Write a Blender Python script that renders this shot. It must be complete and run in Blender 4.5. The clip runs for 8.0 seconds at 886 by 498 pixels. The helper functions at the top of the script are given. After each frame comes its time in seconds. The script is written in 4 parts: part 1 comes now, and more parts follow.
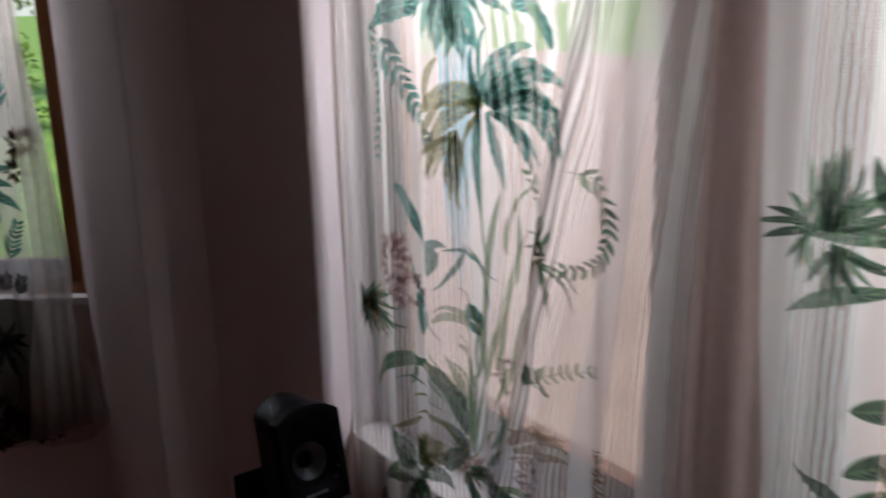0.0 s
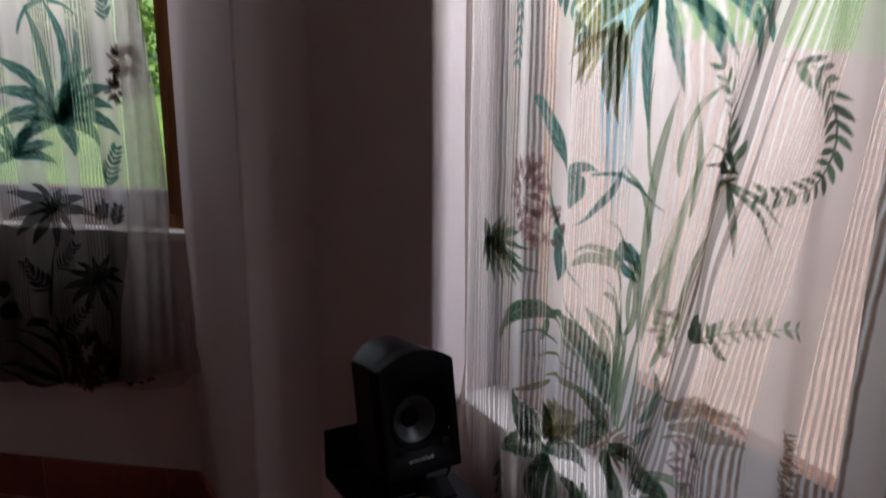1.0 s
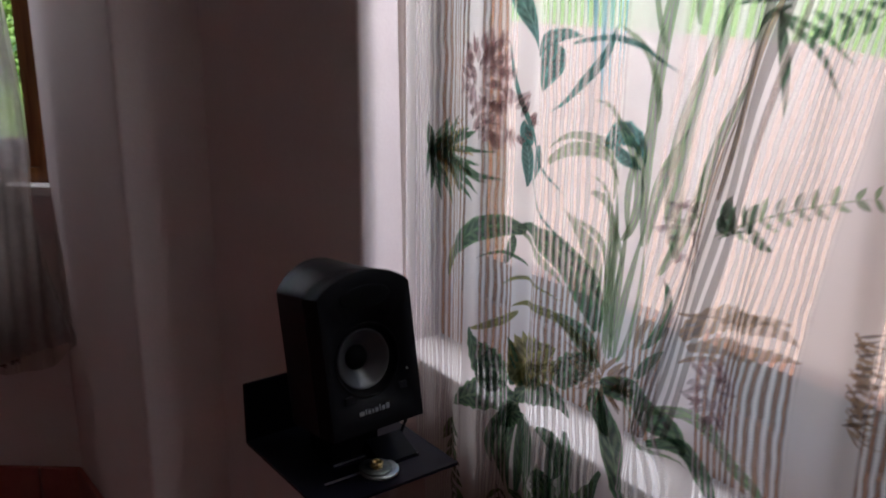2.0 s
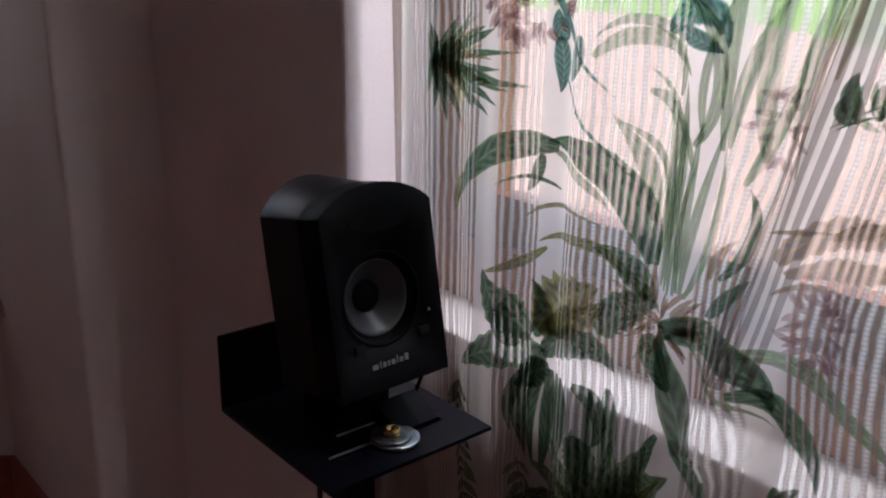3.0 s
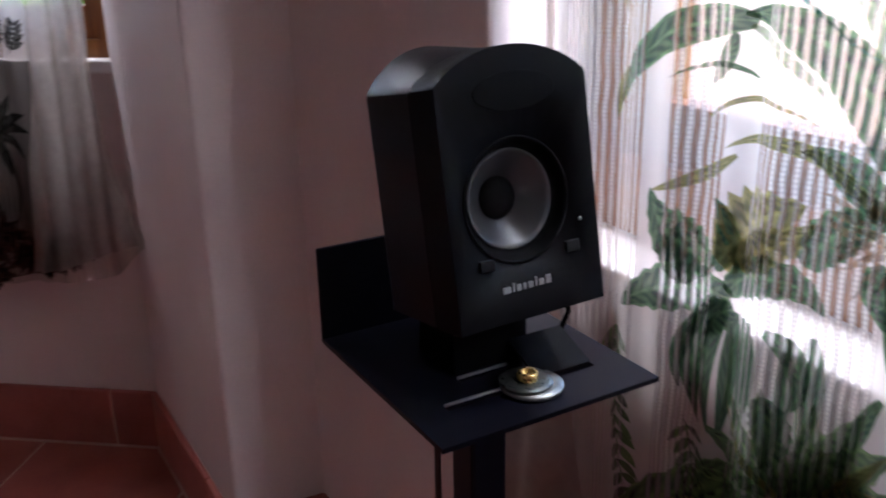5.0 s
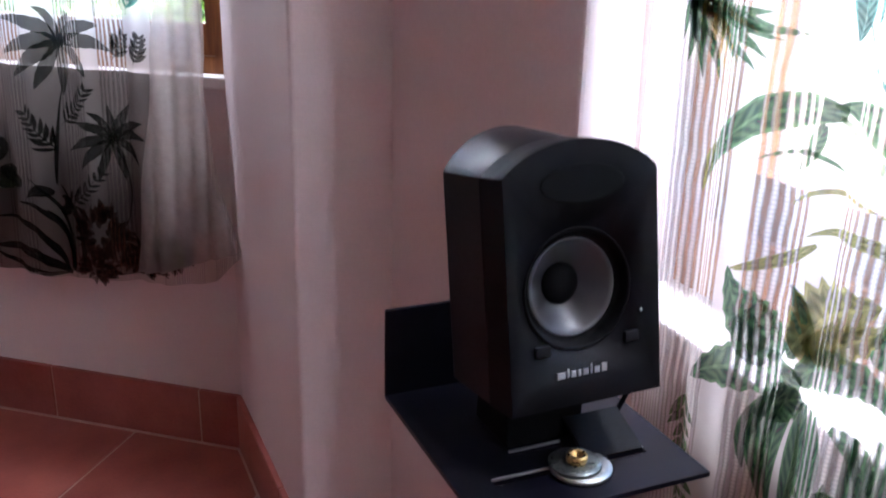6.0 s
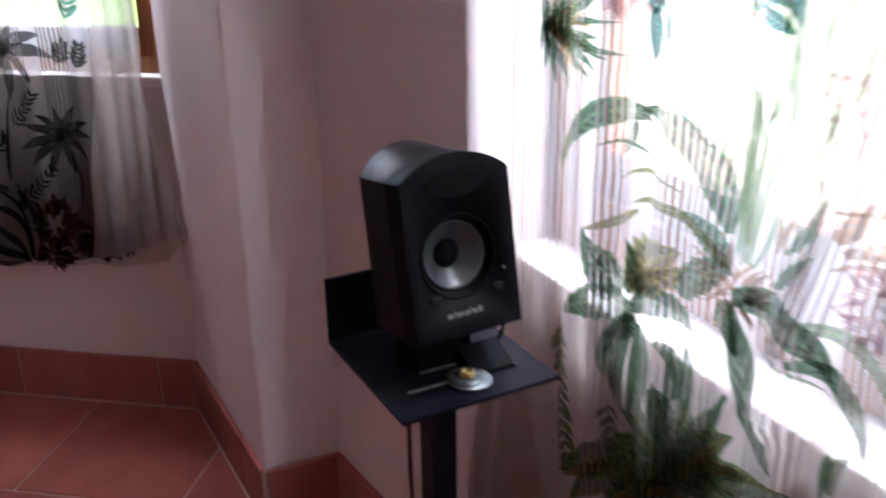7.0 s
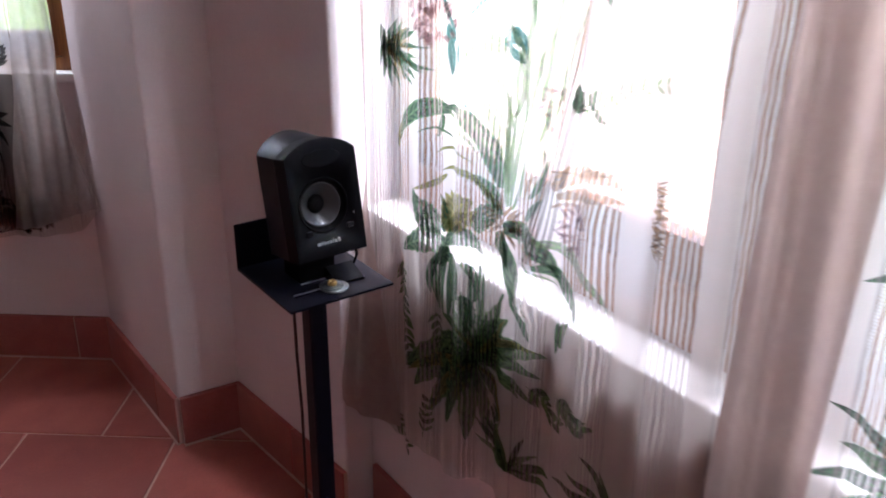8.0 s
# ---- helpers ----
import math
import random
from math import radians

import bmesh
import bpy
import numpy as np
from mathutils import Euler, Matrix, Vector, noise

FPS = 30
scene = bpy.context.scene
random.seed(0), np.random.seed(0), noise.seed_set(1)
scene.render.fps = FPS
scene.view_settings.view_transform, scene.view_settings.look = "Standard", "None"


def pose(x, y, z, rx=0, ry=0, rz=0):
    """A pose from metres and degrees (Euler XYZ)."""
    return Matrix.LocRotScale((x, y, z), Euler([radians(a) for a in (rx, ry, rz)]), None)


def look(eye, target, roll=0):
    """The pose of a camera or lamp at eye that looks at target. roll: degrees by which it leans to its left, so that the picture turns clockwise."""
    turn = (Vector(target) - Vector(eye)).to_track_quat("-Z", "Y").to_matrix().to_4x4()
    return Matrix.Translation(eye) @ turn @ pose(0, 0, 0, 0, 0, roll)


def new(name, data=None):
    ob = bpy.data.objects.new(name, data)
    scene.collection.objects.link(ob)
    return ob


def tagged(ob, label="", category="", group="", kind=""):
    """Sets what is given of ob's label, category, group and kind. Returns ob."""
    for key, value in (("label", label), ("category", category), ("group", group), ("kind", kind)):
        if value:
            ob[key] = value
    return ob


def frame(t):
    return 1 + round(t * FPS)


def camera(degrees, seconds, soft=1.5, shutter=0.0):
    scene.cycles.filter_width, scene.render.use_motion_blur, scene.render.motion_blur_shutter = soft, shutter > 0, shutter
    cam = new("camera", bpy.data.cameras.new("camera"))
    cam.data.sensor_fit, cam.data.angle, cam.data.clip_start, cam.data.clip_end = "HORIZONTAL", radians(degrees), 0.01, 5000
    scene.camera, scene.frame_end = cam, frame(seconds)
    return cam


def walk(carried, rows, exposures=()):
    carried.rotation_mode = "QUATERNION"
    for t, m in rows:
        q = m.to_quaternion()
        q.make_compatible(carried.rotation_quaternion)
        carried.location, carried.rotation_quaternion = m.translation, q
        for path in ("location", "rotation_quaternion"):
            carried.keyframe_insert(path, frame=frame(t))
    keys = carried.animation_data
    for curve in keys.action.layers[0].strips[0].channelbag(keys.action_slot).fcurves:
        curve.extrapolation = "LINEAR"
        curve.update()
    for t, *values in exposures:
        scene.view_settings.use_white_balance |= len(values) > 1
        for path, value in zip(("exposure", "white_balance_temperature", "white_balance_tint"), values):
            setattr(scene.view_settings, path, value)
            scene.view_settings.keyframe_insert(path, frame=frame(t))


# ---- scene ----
cam = camera(51.8, 8.0, 1.9, 0.5)
PATH = [
    (0, (-1.065, -1.698, 1.833), (0.185, -0.227, 1.308), -1.3),
    (0.3, (-1.013, -1.61, 1.792), (0.129, -0.046, 1.292), -0.9),
    (0.5, (-1.01, -1.568, 1.777), (0.073, 0.036, 1.271), -0.5),
    (1, (-0.938, -1.454, 1.657), (0.122, 0.149, 1.103), 0.4),
    (1.2, (-0.91, -1.409, 1.644), (0.168, 0.16, 1.031), -0.4),
    (2.3, (-0.852, -1.113, 1.394), (0.457, 0.29, 0.829), 0.8),
    (2.5, (-0.842, -1.063, 1.372), (0.485, 0.312, 0.781), 0.5),
    (3, (-0.794, -0.993, 1.327), (0.55, 0.361, 0.726), 0.8),
    (3.5, (-0.758, -0.937, 1.289), (0.587, 0.401, 0.655), 0.8),
    (4, (-0.735, -0.915, 1.259), (0.597, 0.421, 0.594), 0.5),
    (4.5, (-0.722, -0.901, 1.234), (0.57, 0.456, 0.535), -0.6),
    (5, (-0.669, -0.872, 1.218), (0.392, 0.682, 0.538), -1.2),
    (5.2, (-0.646, -0.866, 1.208), (0.346, 0.734, 0.533), -0.4),
    (6.3, (-0.656, -0.921, 1.312), (0.218, 0.753, 0.653), 1.4),
    (6.5, (-0.688, -0.975, 1.338), (0.217, 0.673, 0.655), 0.4),
    (7, (-0.757, -1.117, 1.389), (0.235, 0.449, 0.638), -0.9),
    (7.5, (-0.845, -1.314, 1.457), (0.273, 0.131, 0.643), 0.2),
    (8, (-1.009, -1.548, 1.544), (0.176, -0.148, 0.747), 0.5),
]
EXPOSURE = [(0, 0.88, 6000, 12), (1.2, 1.2, 6000, 13), (2.3, 1.62, 6000, 14), (4.0, 2.15, 6000, 15), (4.5, 2.55, 5900, 15), (5.0, 2.85, 5750, 15), (6.3, 3.7, 5600, 17), (7.0, 3.5, 5650, 16), (8, 3.3, 5700, 15)]
walk(cam, [(t, look(eye, target, roll)) for t, eye, target, roll in PATH], EXPOSURE)

# world, sun, exposure
world = bpy.data.worlds.new("daylight")
scene.world = world
world.use_nodes = True
wn = world.node_tree
sky = wn.nodes.new("ShaderNodeTexSky")
sky.sky_type, sky.sun_disc = "NISHITA", False
sky.sun_elevation, sky.sun_rotation = radians(56), radians(215)
wn.links.new(sky.outputs[0], wn.nodes["Background"].inputs[0])
wn.nodes["Background"].inputs[1].default_value = 0.15
sun = new("sun", bpy.data.lights.new("sun", "SUN"))
sun.data.energy, sun.data.angle, sun.data.color = 2.8, radians(0.5), (1.0, 0.95, 0.87)
sun.matrix_world = look((0, 0, 5), (0.32, 0.46, 5 - 0.83))


def sky_lamp(name, place, target, width, height, watts):
    """The sky's light, coming in at the head of a window's opening."""
    lamp = new(name, bpy.data.lights.new(name, "AREA"))
    lamp.data.shape, lamp.data.size, lamp.data.size_y = "RECTANGLE", width, height
    lamp.data.energy, lamp.data.color = watts, (1.0, 0.96, 0.95)
    lamp.matrix_world = look(place, target)


sky_lamp("sky_light", (0.30, -0.60, 2.06), (0.14, -0.60, 0.90), 0.56, 0.18, 3.4)
sky_lamp("sky_light", (0.30, -1.72, 2.06), (0.14, -1.72, 0.90), 1.25, 0.18, 6.4)
sky_lamp("sky_light", (-0.3607, 1.6485, 2.06), (-0.46, 1.54, 0.95), 0.85, 0.16, 2.8)


# ---------- materials ----------
def mat(name, build):
    m = bpy.data.materials.new(name)
    m.use_nodes = True
    nt = m.node_tree
    build(nt, nt.nodes["Principled BSDF"], nt.nodes["Material Output"])
    return m


def node(nt, kind, **inputs):
    n = nt.nodes.new("ShaderNode" + kind)
    for k, v in inputs.items():
        n.inputs[k.replace("_", " ")].default_value = v
    return n


def math_node(nt, op, a, b=None):
    n = nt.nodes.new("ShaderNodeMath")
    n.operation = op
    for i, v in enumerate((a, b)):
        if v is None:
            continue
        if isinstance(v, (int, float)):
            n.inputs[i].default_value = v
        else:
            nt.links.new(v, n.inputs[i])
    return n.outputs[0]


def ramp(nt, fac, stops):
    r = nt.nodes.new("ShaderNodeValToRGB")
    r.color_ramp.elements[0].position, r.color_ramp.elements[0].color = stops[0][0], (*stops[0][1], 1)
    r.color_ramp.elements[1].position, r.color_ramp.elements[1].color = stops[-1][0], (*stops[-1][1], 1)
    for p, c in stops[1:-1]:
        r.color_ramp.elements.new(p).color = (*c, 1)
    nt.links.new(fac, r.inputs[0])
    return r.outputs[0]


def surface(name, dark, light, rough=0.7, scale=6.0, grain=90.0, bump=0.15, metal=0.0, vary=0.0, spec=0.5, dist=0.004):
    """Two scales of mottling between two colours, with fine relief."""
    def build(nt, p, out):
        co = nt.nodes.new("ShaderNodeTexCoord").outputs["Object"]
        big, fine = node(nt, "TexNoise", Scale=scale, Detail=5.0), node(nt, "TexNoise", Scale=grain, Detail=4.0)
        for n in (big, fine):
            nt.links.new(co, n.inputs["Vector"])
        f = math_node(nt, "ADD", math_node(nt, "MULTIPLY", big.outputs[0], 0.7), math_node(nt, "MULTIPLY", fine.outputs[0], 0.3))
        if vary:
            info = nt.nodes.new("ShaderNodeObjectInfo").outputs["Random"]
            f = math_node(nt, "ADD", f, math_node(nt, "MULTIPLY", math_node(nt, "SUBTRACT", info, 0.5), vary))
        nt.links.new(ramp(nt, f, [(0.3, dark), (0.7, light)]), p.inputs["Base Color"])
        rr = math_node(nt, "ADD", math_node(nt, "MULTIPLY", fine.outputs[0], 0.2), rough - 0.1)
        nt.links.new(rr, p.inputs["Roughness"])
        p.inputs["Metallic"].default_value = metal
        p.inputs["Specular IOR Level"].default_value = spec
        b = node(nt, "Bump", Strength=bump, Distance=dist)
        nt.links.new(fine.outputs[0], b.inputs["Height"])
        nt.links.new(b.outputs[0], p.inputs["Normal"])
    return mat(name, build)


def wood_build(dark, light):
    def build(nt, p, out):
        co = nt.nodes.new("ShaderNodeTexCoord").outputs["Object"]
        mp = nt.nodes.new("ShaderNodeMapping")
        mp.inputs["Scale"].default_value = (40, 40, 3)
        nt.links.new(co, mp.inputs["Vector"])
        n = node(nt, "TexNoise", Scale=1.5, Detail=6.0, Distortion=0.6)
        nt.links.new(mp.outputs[0], n.inputs["Vector"])
        nt.links.new(ramp(nt, n.outputs[0], [(0.3, dark), (0.7, light)]), p.inputs["Base Color"])
        p.inputs["Roughness"].default_value = 0.42
        b = node(nt, "Bump", Strength=0.2, Distance=0.002)
        nt.links.new(n.outputs[0], b.inputs["Height"])
        nt.links.new(b.outputs[0], p.inputs["Normal"])
    return build


def glass_build(nt, p, out):
    p.inputs["Base Color"].default_value = (0.97, 0.985, 0.98, 1)
    p.inputs["Transmission Weight"].default_value = 1.0
    p.inputs["Roughness"].default_value = 0.0
    p.inputs["IOR"].default_value = 1.45


def weave(nt):
    """Bands of ribbed open weave between plainer bands: (mask of the open bands, rib 0..1, cross thread 0..1, uv)."""
    uv = nt.nodes.new("ShaderNodeUVMap")
    uv.uv_map = "weave"
    sep = nt.nodes.new("ShaderNodeSeparateXYZ")
    nt.links.new(uv.outputs[0], sep.inputs[0])
    u, v = sep.outputs[0], sep.outputs[1]
    warp = node(nt, "TexNoise", Scale=16.0, Detail=3.0)
    nt.links.new(uv.outputs[0], warp.inputs["Vector"])
    uw = math_node(nt, "ADD", u, math_node(nt, "MULTIPLY", warp.outputs[0], 0.008))
    rib = math_node(nt, "ADD", math_node(nt, "MULTIPLY", math_node(nt, "SINE", math_node(nt, "MULTIPLY", uw, 2 * math.pi / 0.0098)), 0.5), 0.5)
    thread = math_node(nt, "ADD", math_node(nt, "MULTIPLY", math_node(nt, "SINE", math_node(nt, "MULTIPLY", v, 2 * math.pi / 0.0048)), 0.5), 0.5)
    band = math_node(nt, "SINE", math_node(nt, "ADD", math_node(nt, "MULTIPLY", u, 2 * math.pi / 0.135), math_node(nt, "MULTIPLY", math_node(nt, "SINE", math_node(nt, "MULTIPLY", u, 21.0)), 1.1)))
    mask = nt.nodes.new("ShaderNodeMapRange")
    for i, val in ((1, -0.45), (2, -0.25)):
        mask.inputs[i].default_value = val
    nt.links.new(band, mask.inputs[0])
    return mask.outputs[0], rib, thread, uv.outputs[0]


def blend(nt, fac, a, b):
    mix = nt.nodes.new("ShaderNodeMix")
    nt.links.new(fac, mix.inputs[0])
    for k, val in ((2, a), (3, b)):
        if isinstance(val, (int, float)):
            mix.inputs[k].default_value = val
        else:
            nt.links.new(val, mix.inputs[k])
    return mix.outputs[0]


def fabric_build(nt, p, out):
    """Sheer voile."""
    mask, rib, thread, uv = weave(nt)
    sheer = math_node(nt, "ADD", 0.24, math_node(nt, "MULTIPLY", math_node(nt, "POWER", rib, 1.4), 0.74))
    sheer = math_node(nt, "ADD", sheer, math_node(nt, "MULTIPLY", math_node(nt, "MULTIPLY", thread, rib), -0.24))
    cover = blend(nt, mask, 0.76, sheer)
    soil = node(nt, "TexNoise", Scale=3.0, Detail=3.0)
    nt.links.new(uv, soil.inputs["Vector"])
    col = ramp(nt, soil.outputs[0], [(0.3, (0.57, 0.515, 0.475)), (0.7, (0.68, 0.63, 0.59))])
    d, t, tr = node(nt, "BsdfDiffuse"), node(nt, "BsdfTranslucent"), node(nt, "BsdfTransparent")
    nt.links.new(col, d.inputs[0])
    nt.links.new(col, t.inputs[0])
    a, b = nt.nodes.new("ShaderNodeMixShader"), nt.nodes.new("ShaderNodeMixShader")
    a.inputs[0].default_value = 0.84
    nt.links.new(d.outputs[0], a.inputs[1])
    nt.links.new(t.outputs[0], a.inputs[2])
    nt.links.new(cover, b.inputs[0])
    nt.links.new(tr.outputs[0], b.inputs[1])
    nt.links.new(a.outputs[0], b.inputs[2])
    nt.links.new(b.outputs[0], out.inputs[0])


def print_mat(name, dark, light, cover=0.86, drawn=True):
    """Dye on the voile: veined leaf colour that lets some light through."""
    def build(nt, p, out):
        uv = nt.nodes.new("ShaderNodeUVMap")
        uv.uv_map = "cloth"
        sep = nt.nodes.new("ShaderNodeSeparateXYZ")
        nt.links.new(uv.outputs[0], sep.inputs[0])
        vein = math_node(nt, "SINE", math_node(nt, "ADD", math_node(nt, "MULTIPLY", sep.outputs[0], 48.0), math_node(nt, "MULTIPLY", math_node(nt, "ABSOLUTE", sep.outputs[1]), 9.0)))
        rnd = nt.nodes.new("ShaderNodeNewGeometry").outputs["Random Per Island"]
        n = node(nt, "TexNoise", Scale=55.0, Detail=3.0)
        nt.links.new(nt.nodes.new("ShaderNodeTexCoord").outputs["Object"], n.inputs["Vector"])
        f = math_node(nt, "ADD", math_node(nt, "MULTIPLY", vein, 0.13), math_node(nt, "ADD", math_node(nt, "MULTIPLY", n.outputs[0], 0.5), math_node(nt, "MULTIPLY", rnd, 0.42)))
        side = math_node(nt, "ABSOLUTE", sep.outputs[1])
        rim = math_node(nt, "MULTIPLY", math_node(nt, "GREATER_THAN", side, 0.80), 0.30)
        mid = math_node(nt, "MULTIPLY", math_node(nt, "LESS_THAN", side, 0.10), 0.26)
        if drawn:
            f = math_node(nt, "ADD", f, math_node(nt, "ADD", rim, mid))
        else:
            f = math_node(nt, "ADD", n.outputs[0], math_node(nt, "MULTIPLY", vein, 0.02))
        col = ramp(nt, f, [(0.25, dark), (1.0, light)])
        d, t, tr = node(nt, "BsdfDiffuse"), node(nt, "BsdfTranslucent"), node(nt, "BsdfTransparent")
        nt.links.new(col, d.inputs[0])
        nt.links.new(col, t.inputs[0])
        a, b = nt.nodes.new("ShaderNodeMixShader"), nt.nodes.new("ShaderNodeMixShader")
        a.inputs[0].default_value = 0.78
        if drawn:
            mask, rib, thread, _ = weave(nt)
            nt.links.new(blend(nt, mask, cover, math_node(nt, "ADD", cover * 0.50, math_node(nt, "MULTIPLY", rib, cover * 0.56))), b.inputs[0])
        else:
            b.inputs[0].default_value = min(cover, 1.0)
        nt.links.new(d.outputs[0], a.inputs[1])
        nt.links.new(t.outputs[0], a.inputs[2])
        nt.links.new(tr.outputs[0], b.inputs[1])
        nt.links.new(a.outputs[0], b.inputs[2])
        nt.links.new(b.outputs[0], out.inputs[0])
    return mat(name, build)


def leaf_build(dark, light):
    def build(nt, p, out):
        rnd = nt.nodes.new("ShaderNodeNewGeometry").outputs["Random Per Island"]
        col = ramp(nt, rnd, [(0.0, dark), (1.0, light)])
        d, t = node(nt, "BsdfDiffuse"), node(nt, "BsdfTranslucent")
        nt.links.new(col, d.inputs[0])
        nt.links.new(col, t.inputs[0])
        a = nt.nodes.new("ShaderNodeMixShader")
        a.inputs[0].default_value = 0.4
        nt.links.new(d.outputs[0], a.inputs[1])
        nt.links.new(t.outputs[0], a.inputs[2])
        nt.links.new(a.outputs[0], out.inputs[0])
    return build


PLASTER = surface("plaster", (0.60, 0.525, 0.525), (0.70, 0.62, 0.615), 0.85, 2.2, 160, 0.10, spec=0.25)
ROOM_DIM = surface("low_bounce_plaster", (0.36, 0.305, 0.295), (0.45, 0.385, 0.37), 0.85, 2.2, 160, 0.10, spec=0.25)
CEILING = surface("ceiling_paint", (0.66, 0.63, 0.61), (0.74, 0.71, 0.69), 0.85, 2.0, 120, 0.15)
SILL = surface("sill_stone", (0.68, 0.66, 0.65), (0.80, 0.79, 0.78), 0.4, 8, 200, 0.08)
TILE = surface("terracotta_tile", (0.235, 0.054, 0.042), (0.385, 0.108, 0.08), 0.36, 7, 130, 0.12, vary=0.35)
SKIRT = surface("skirting_tile", (0.24, 0.058, 0.046), (0.37, 0.108, 0.084), 0.42, 9, 130, 0.12, vary=0.3)
GROUT = surface("grout", (0.42, 0.27, 0.22), (0.55, 0.38, 0.32), 0.9, 20, 200, 0.3)
WOOD = mat("varnished_wood", wood_build((0.17, 0.055, 0.012), (0.36, 0.14, 0.035)))
GLASS = mat("window_glass", glass_build)
FABRIC = mat("sheer_voile", fabric_build)
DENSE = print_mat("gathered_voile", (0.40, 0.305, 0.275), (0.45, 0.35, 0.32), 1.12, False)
VEIL = print_mat("plain_veil", (0.50, 0.45, 0.43), (0.62, 0.57, 0.545), 0.62, False)
EDGING = print_mat("plain_edging", (0.42, 0.335, 0.30), (0.50, 0.41, 0.37), 0.94, False)
FOLD_SHADE = print_mat("shaded_fold", (0.16, 0.125, 0.11), (0.27, 0.22, 0.195), 0.58, False)
P_BLUE = print_mat("dye_pale_blue", (0.22, 0.50, 0.60), (0.46, 0.70, 0.77), 0.85)
P_GREEN = print_mat("dye_deep_green", (0.008, 0.036, 0.026), (0.12, 0.24, 0.11), 0.90)
P_MID = print_mat("dye_mid_green", (0.022, 0.060, 0.030), (0.20, 0.31, 0.12), 0.84)
P_TEAL = print_mat("dye_teal", (0.008, 0.055, 0.050), (0.13, 0.36, 0.30), 0.90)
P_OLIVE = print_mat("dye_olive", (0.07, 0.08, 0.02), (0.36, 0.33, 0.12))
P_GOLD = print_mat("dye_gold", (0.32, 0.19, 0.04), (0.55, 0.40, 0.14), 0.6)
P_BROWN = print_mat("dye_brown", (0.22, 0.13, 0.07), (0.46, 0.31, 0.18), 0.64)
P_WALL_SHADE = print_mat("wall_shade_tint", (0.070, 0.055, 0.050), (0.115, 0.092, 0.082), 0.72, False)
P_PINK = print_mat("dye_dusty_pink", (0.30, 0.13, 0.13), (0.55, 0.33, 0.32), 0.50)
# green dye darkened for prints that have no window light behind them
P_UNLIT = print_mat("dye_unlit_green", (0.010, 0.016, 0.014), (0.050, 0.068, 0.046), 0.86)
P_RUST = print_mat("dye_rust", (0.10, 0.045, 0.030), (0.20, 0.10, 0.07), 0.75)
P_PALE = print_mat("dye_pale_green", (0.07, 0.16, 0.07), (0.30, 0.42, 0.20), 0.68)
BLACK = surface("black_plastic", (0.002, 0.002, 0.003), (0.0045, 0.0045, 0.006), 0.50, 12, 500, 0.04, spec=0.07, dist=0.0003)
SATIN = surface("satin_black_shell", (0.004, 0.004, 0.006), (0.008, 0.008, 0.011), 0.42, 10, 600, 0.0, spec=0.16, dist=0.0002)
STEEL = surface("black_powdercoat_steel", (0.002, 0.002, 0.005), (0.005, 0.005, 0.012), 0.40, 14, 700, 0.04, spec=0.15, dist=0.0003)
CONE = surface("grey_cone", (0.026, 0.026, 0.029), (0.038, 0.038, 0.042), 0.34, 8, 40, 0.0, metal=0.1, dist=0.0005)
RUBBER = surface("rubber", (0.0015, 0.0015, 0.002), (0.0035, 0.0035, 0.004), 0.6, 30, 300, 0.03, spec=0.05, dist=0.0003)
DARKZINC = surface("dark_washer", (0.10, 0.12, 0.12), (0.19, 0.21, 0.205), 0.3, 60, 400, 0.03, metal=0.8, dist=0.0003)
ZINC = surface("zinc_washer", (0.26, 0.28, 0.28), (0.42, 0.44, 0.43), 0.34, 60, 400, 0.06, metal=0.9, dist=0.0003)
BRASS = surface("brass_bolt", (0.50, 0.33, 0.10), (0.80, 0.58, 0.24), 0.28, 60, 400, 0.06, metal=1.0, dist=0.0003)
EDGE = surface("bare_steel_edge", (0.42, 0.42, 0.43), (0.58, 0.58, 0.60), 0.5, 60, 400, 0.06, metal=0.9, dist=0.0003)
LOGO = surface("silver_print", (0.16, 0.16, 0.165), (0.24, 0.24, 0.245), 0.5, 60, 400, 0.0)
CABLE = surface("dark_cable", (0.012, 0.005, 0.005), (0.03, 0.010, 0.010), 0.45, 30, 300, 0.05, dist=0.0004)
GRASS = surface("lawn", (0.07, 0.15, 0.012), (0.21, 0.30, 0.03), 0.95, 1.2, 40, 0.6, dist=0.05)
PAVING = surface("peach_paving", (0.27, 0.160, 0.105), (0.37, 0.235, 0.16), 0.85, 1.5, 60, 0.3, vary=0.2)
LEAF = mat("shrub_leaf", leaf_build((0.03, 0.075, 0.012), (0.16, 0.25, 0.035)))
BARK = surface("bark", (0.07, 0.05, 0.035), (0.16, 0.12, 0.085), 0.9, 8, 60, 0.6, dist=0.02)


# ---------- builders ----------
def link(name, verts, faces, material, parent=None, label="", smooth=False, bevel=0.0, segments=2):
    me = bpy.data.meshes.new(name)
    me.from_pydata([tuple(v) for v in verts], [], faces)
    return finish(name, me, material, parent, label, smooth, bevel, segments)


def finish(name, me, material, parent=None, label="", smooth=False, bevel=0.0, segments=2):
    bm = bmesh.new()
    bm.from_mesh(me)
    bmesh.ops.recalc_face_normals(bm, faces=bm.faces)
    if bevel:
        sharp = [e for e in bm.edges if len(e.link_faces) == 2 and e.calc_face_angle() > 0.5]
        bmesh.ops.bevel(bm, geom=sharp, offset=bevel, segments=segments, affect="EDGES", profile=0.5, clamp_overlap=True)
    for f in bm.faces:
        f.smooth = smooth
    bm.to_mesh(me)
    bm.free()
    me.materials.append(material)
    ob = new(name, me)
    if parent is not None:
        ob.parent = parent
    if label:
        ob["label"] = label
    return ob


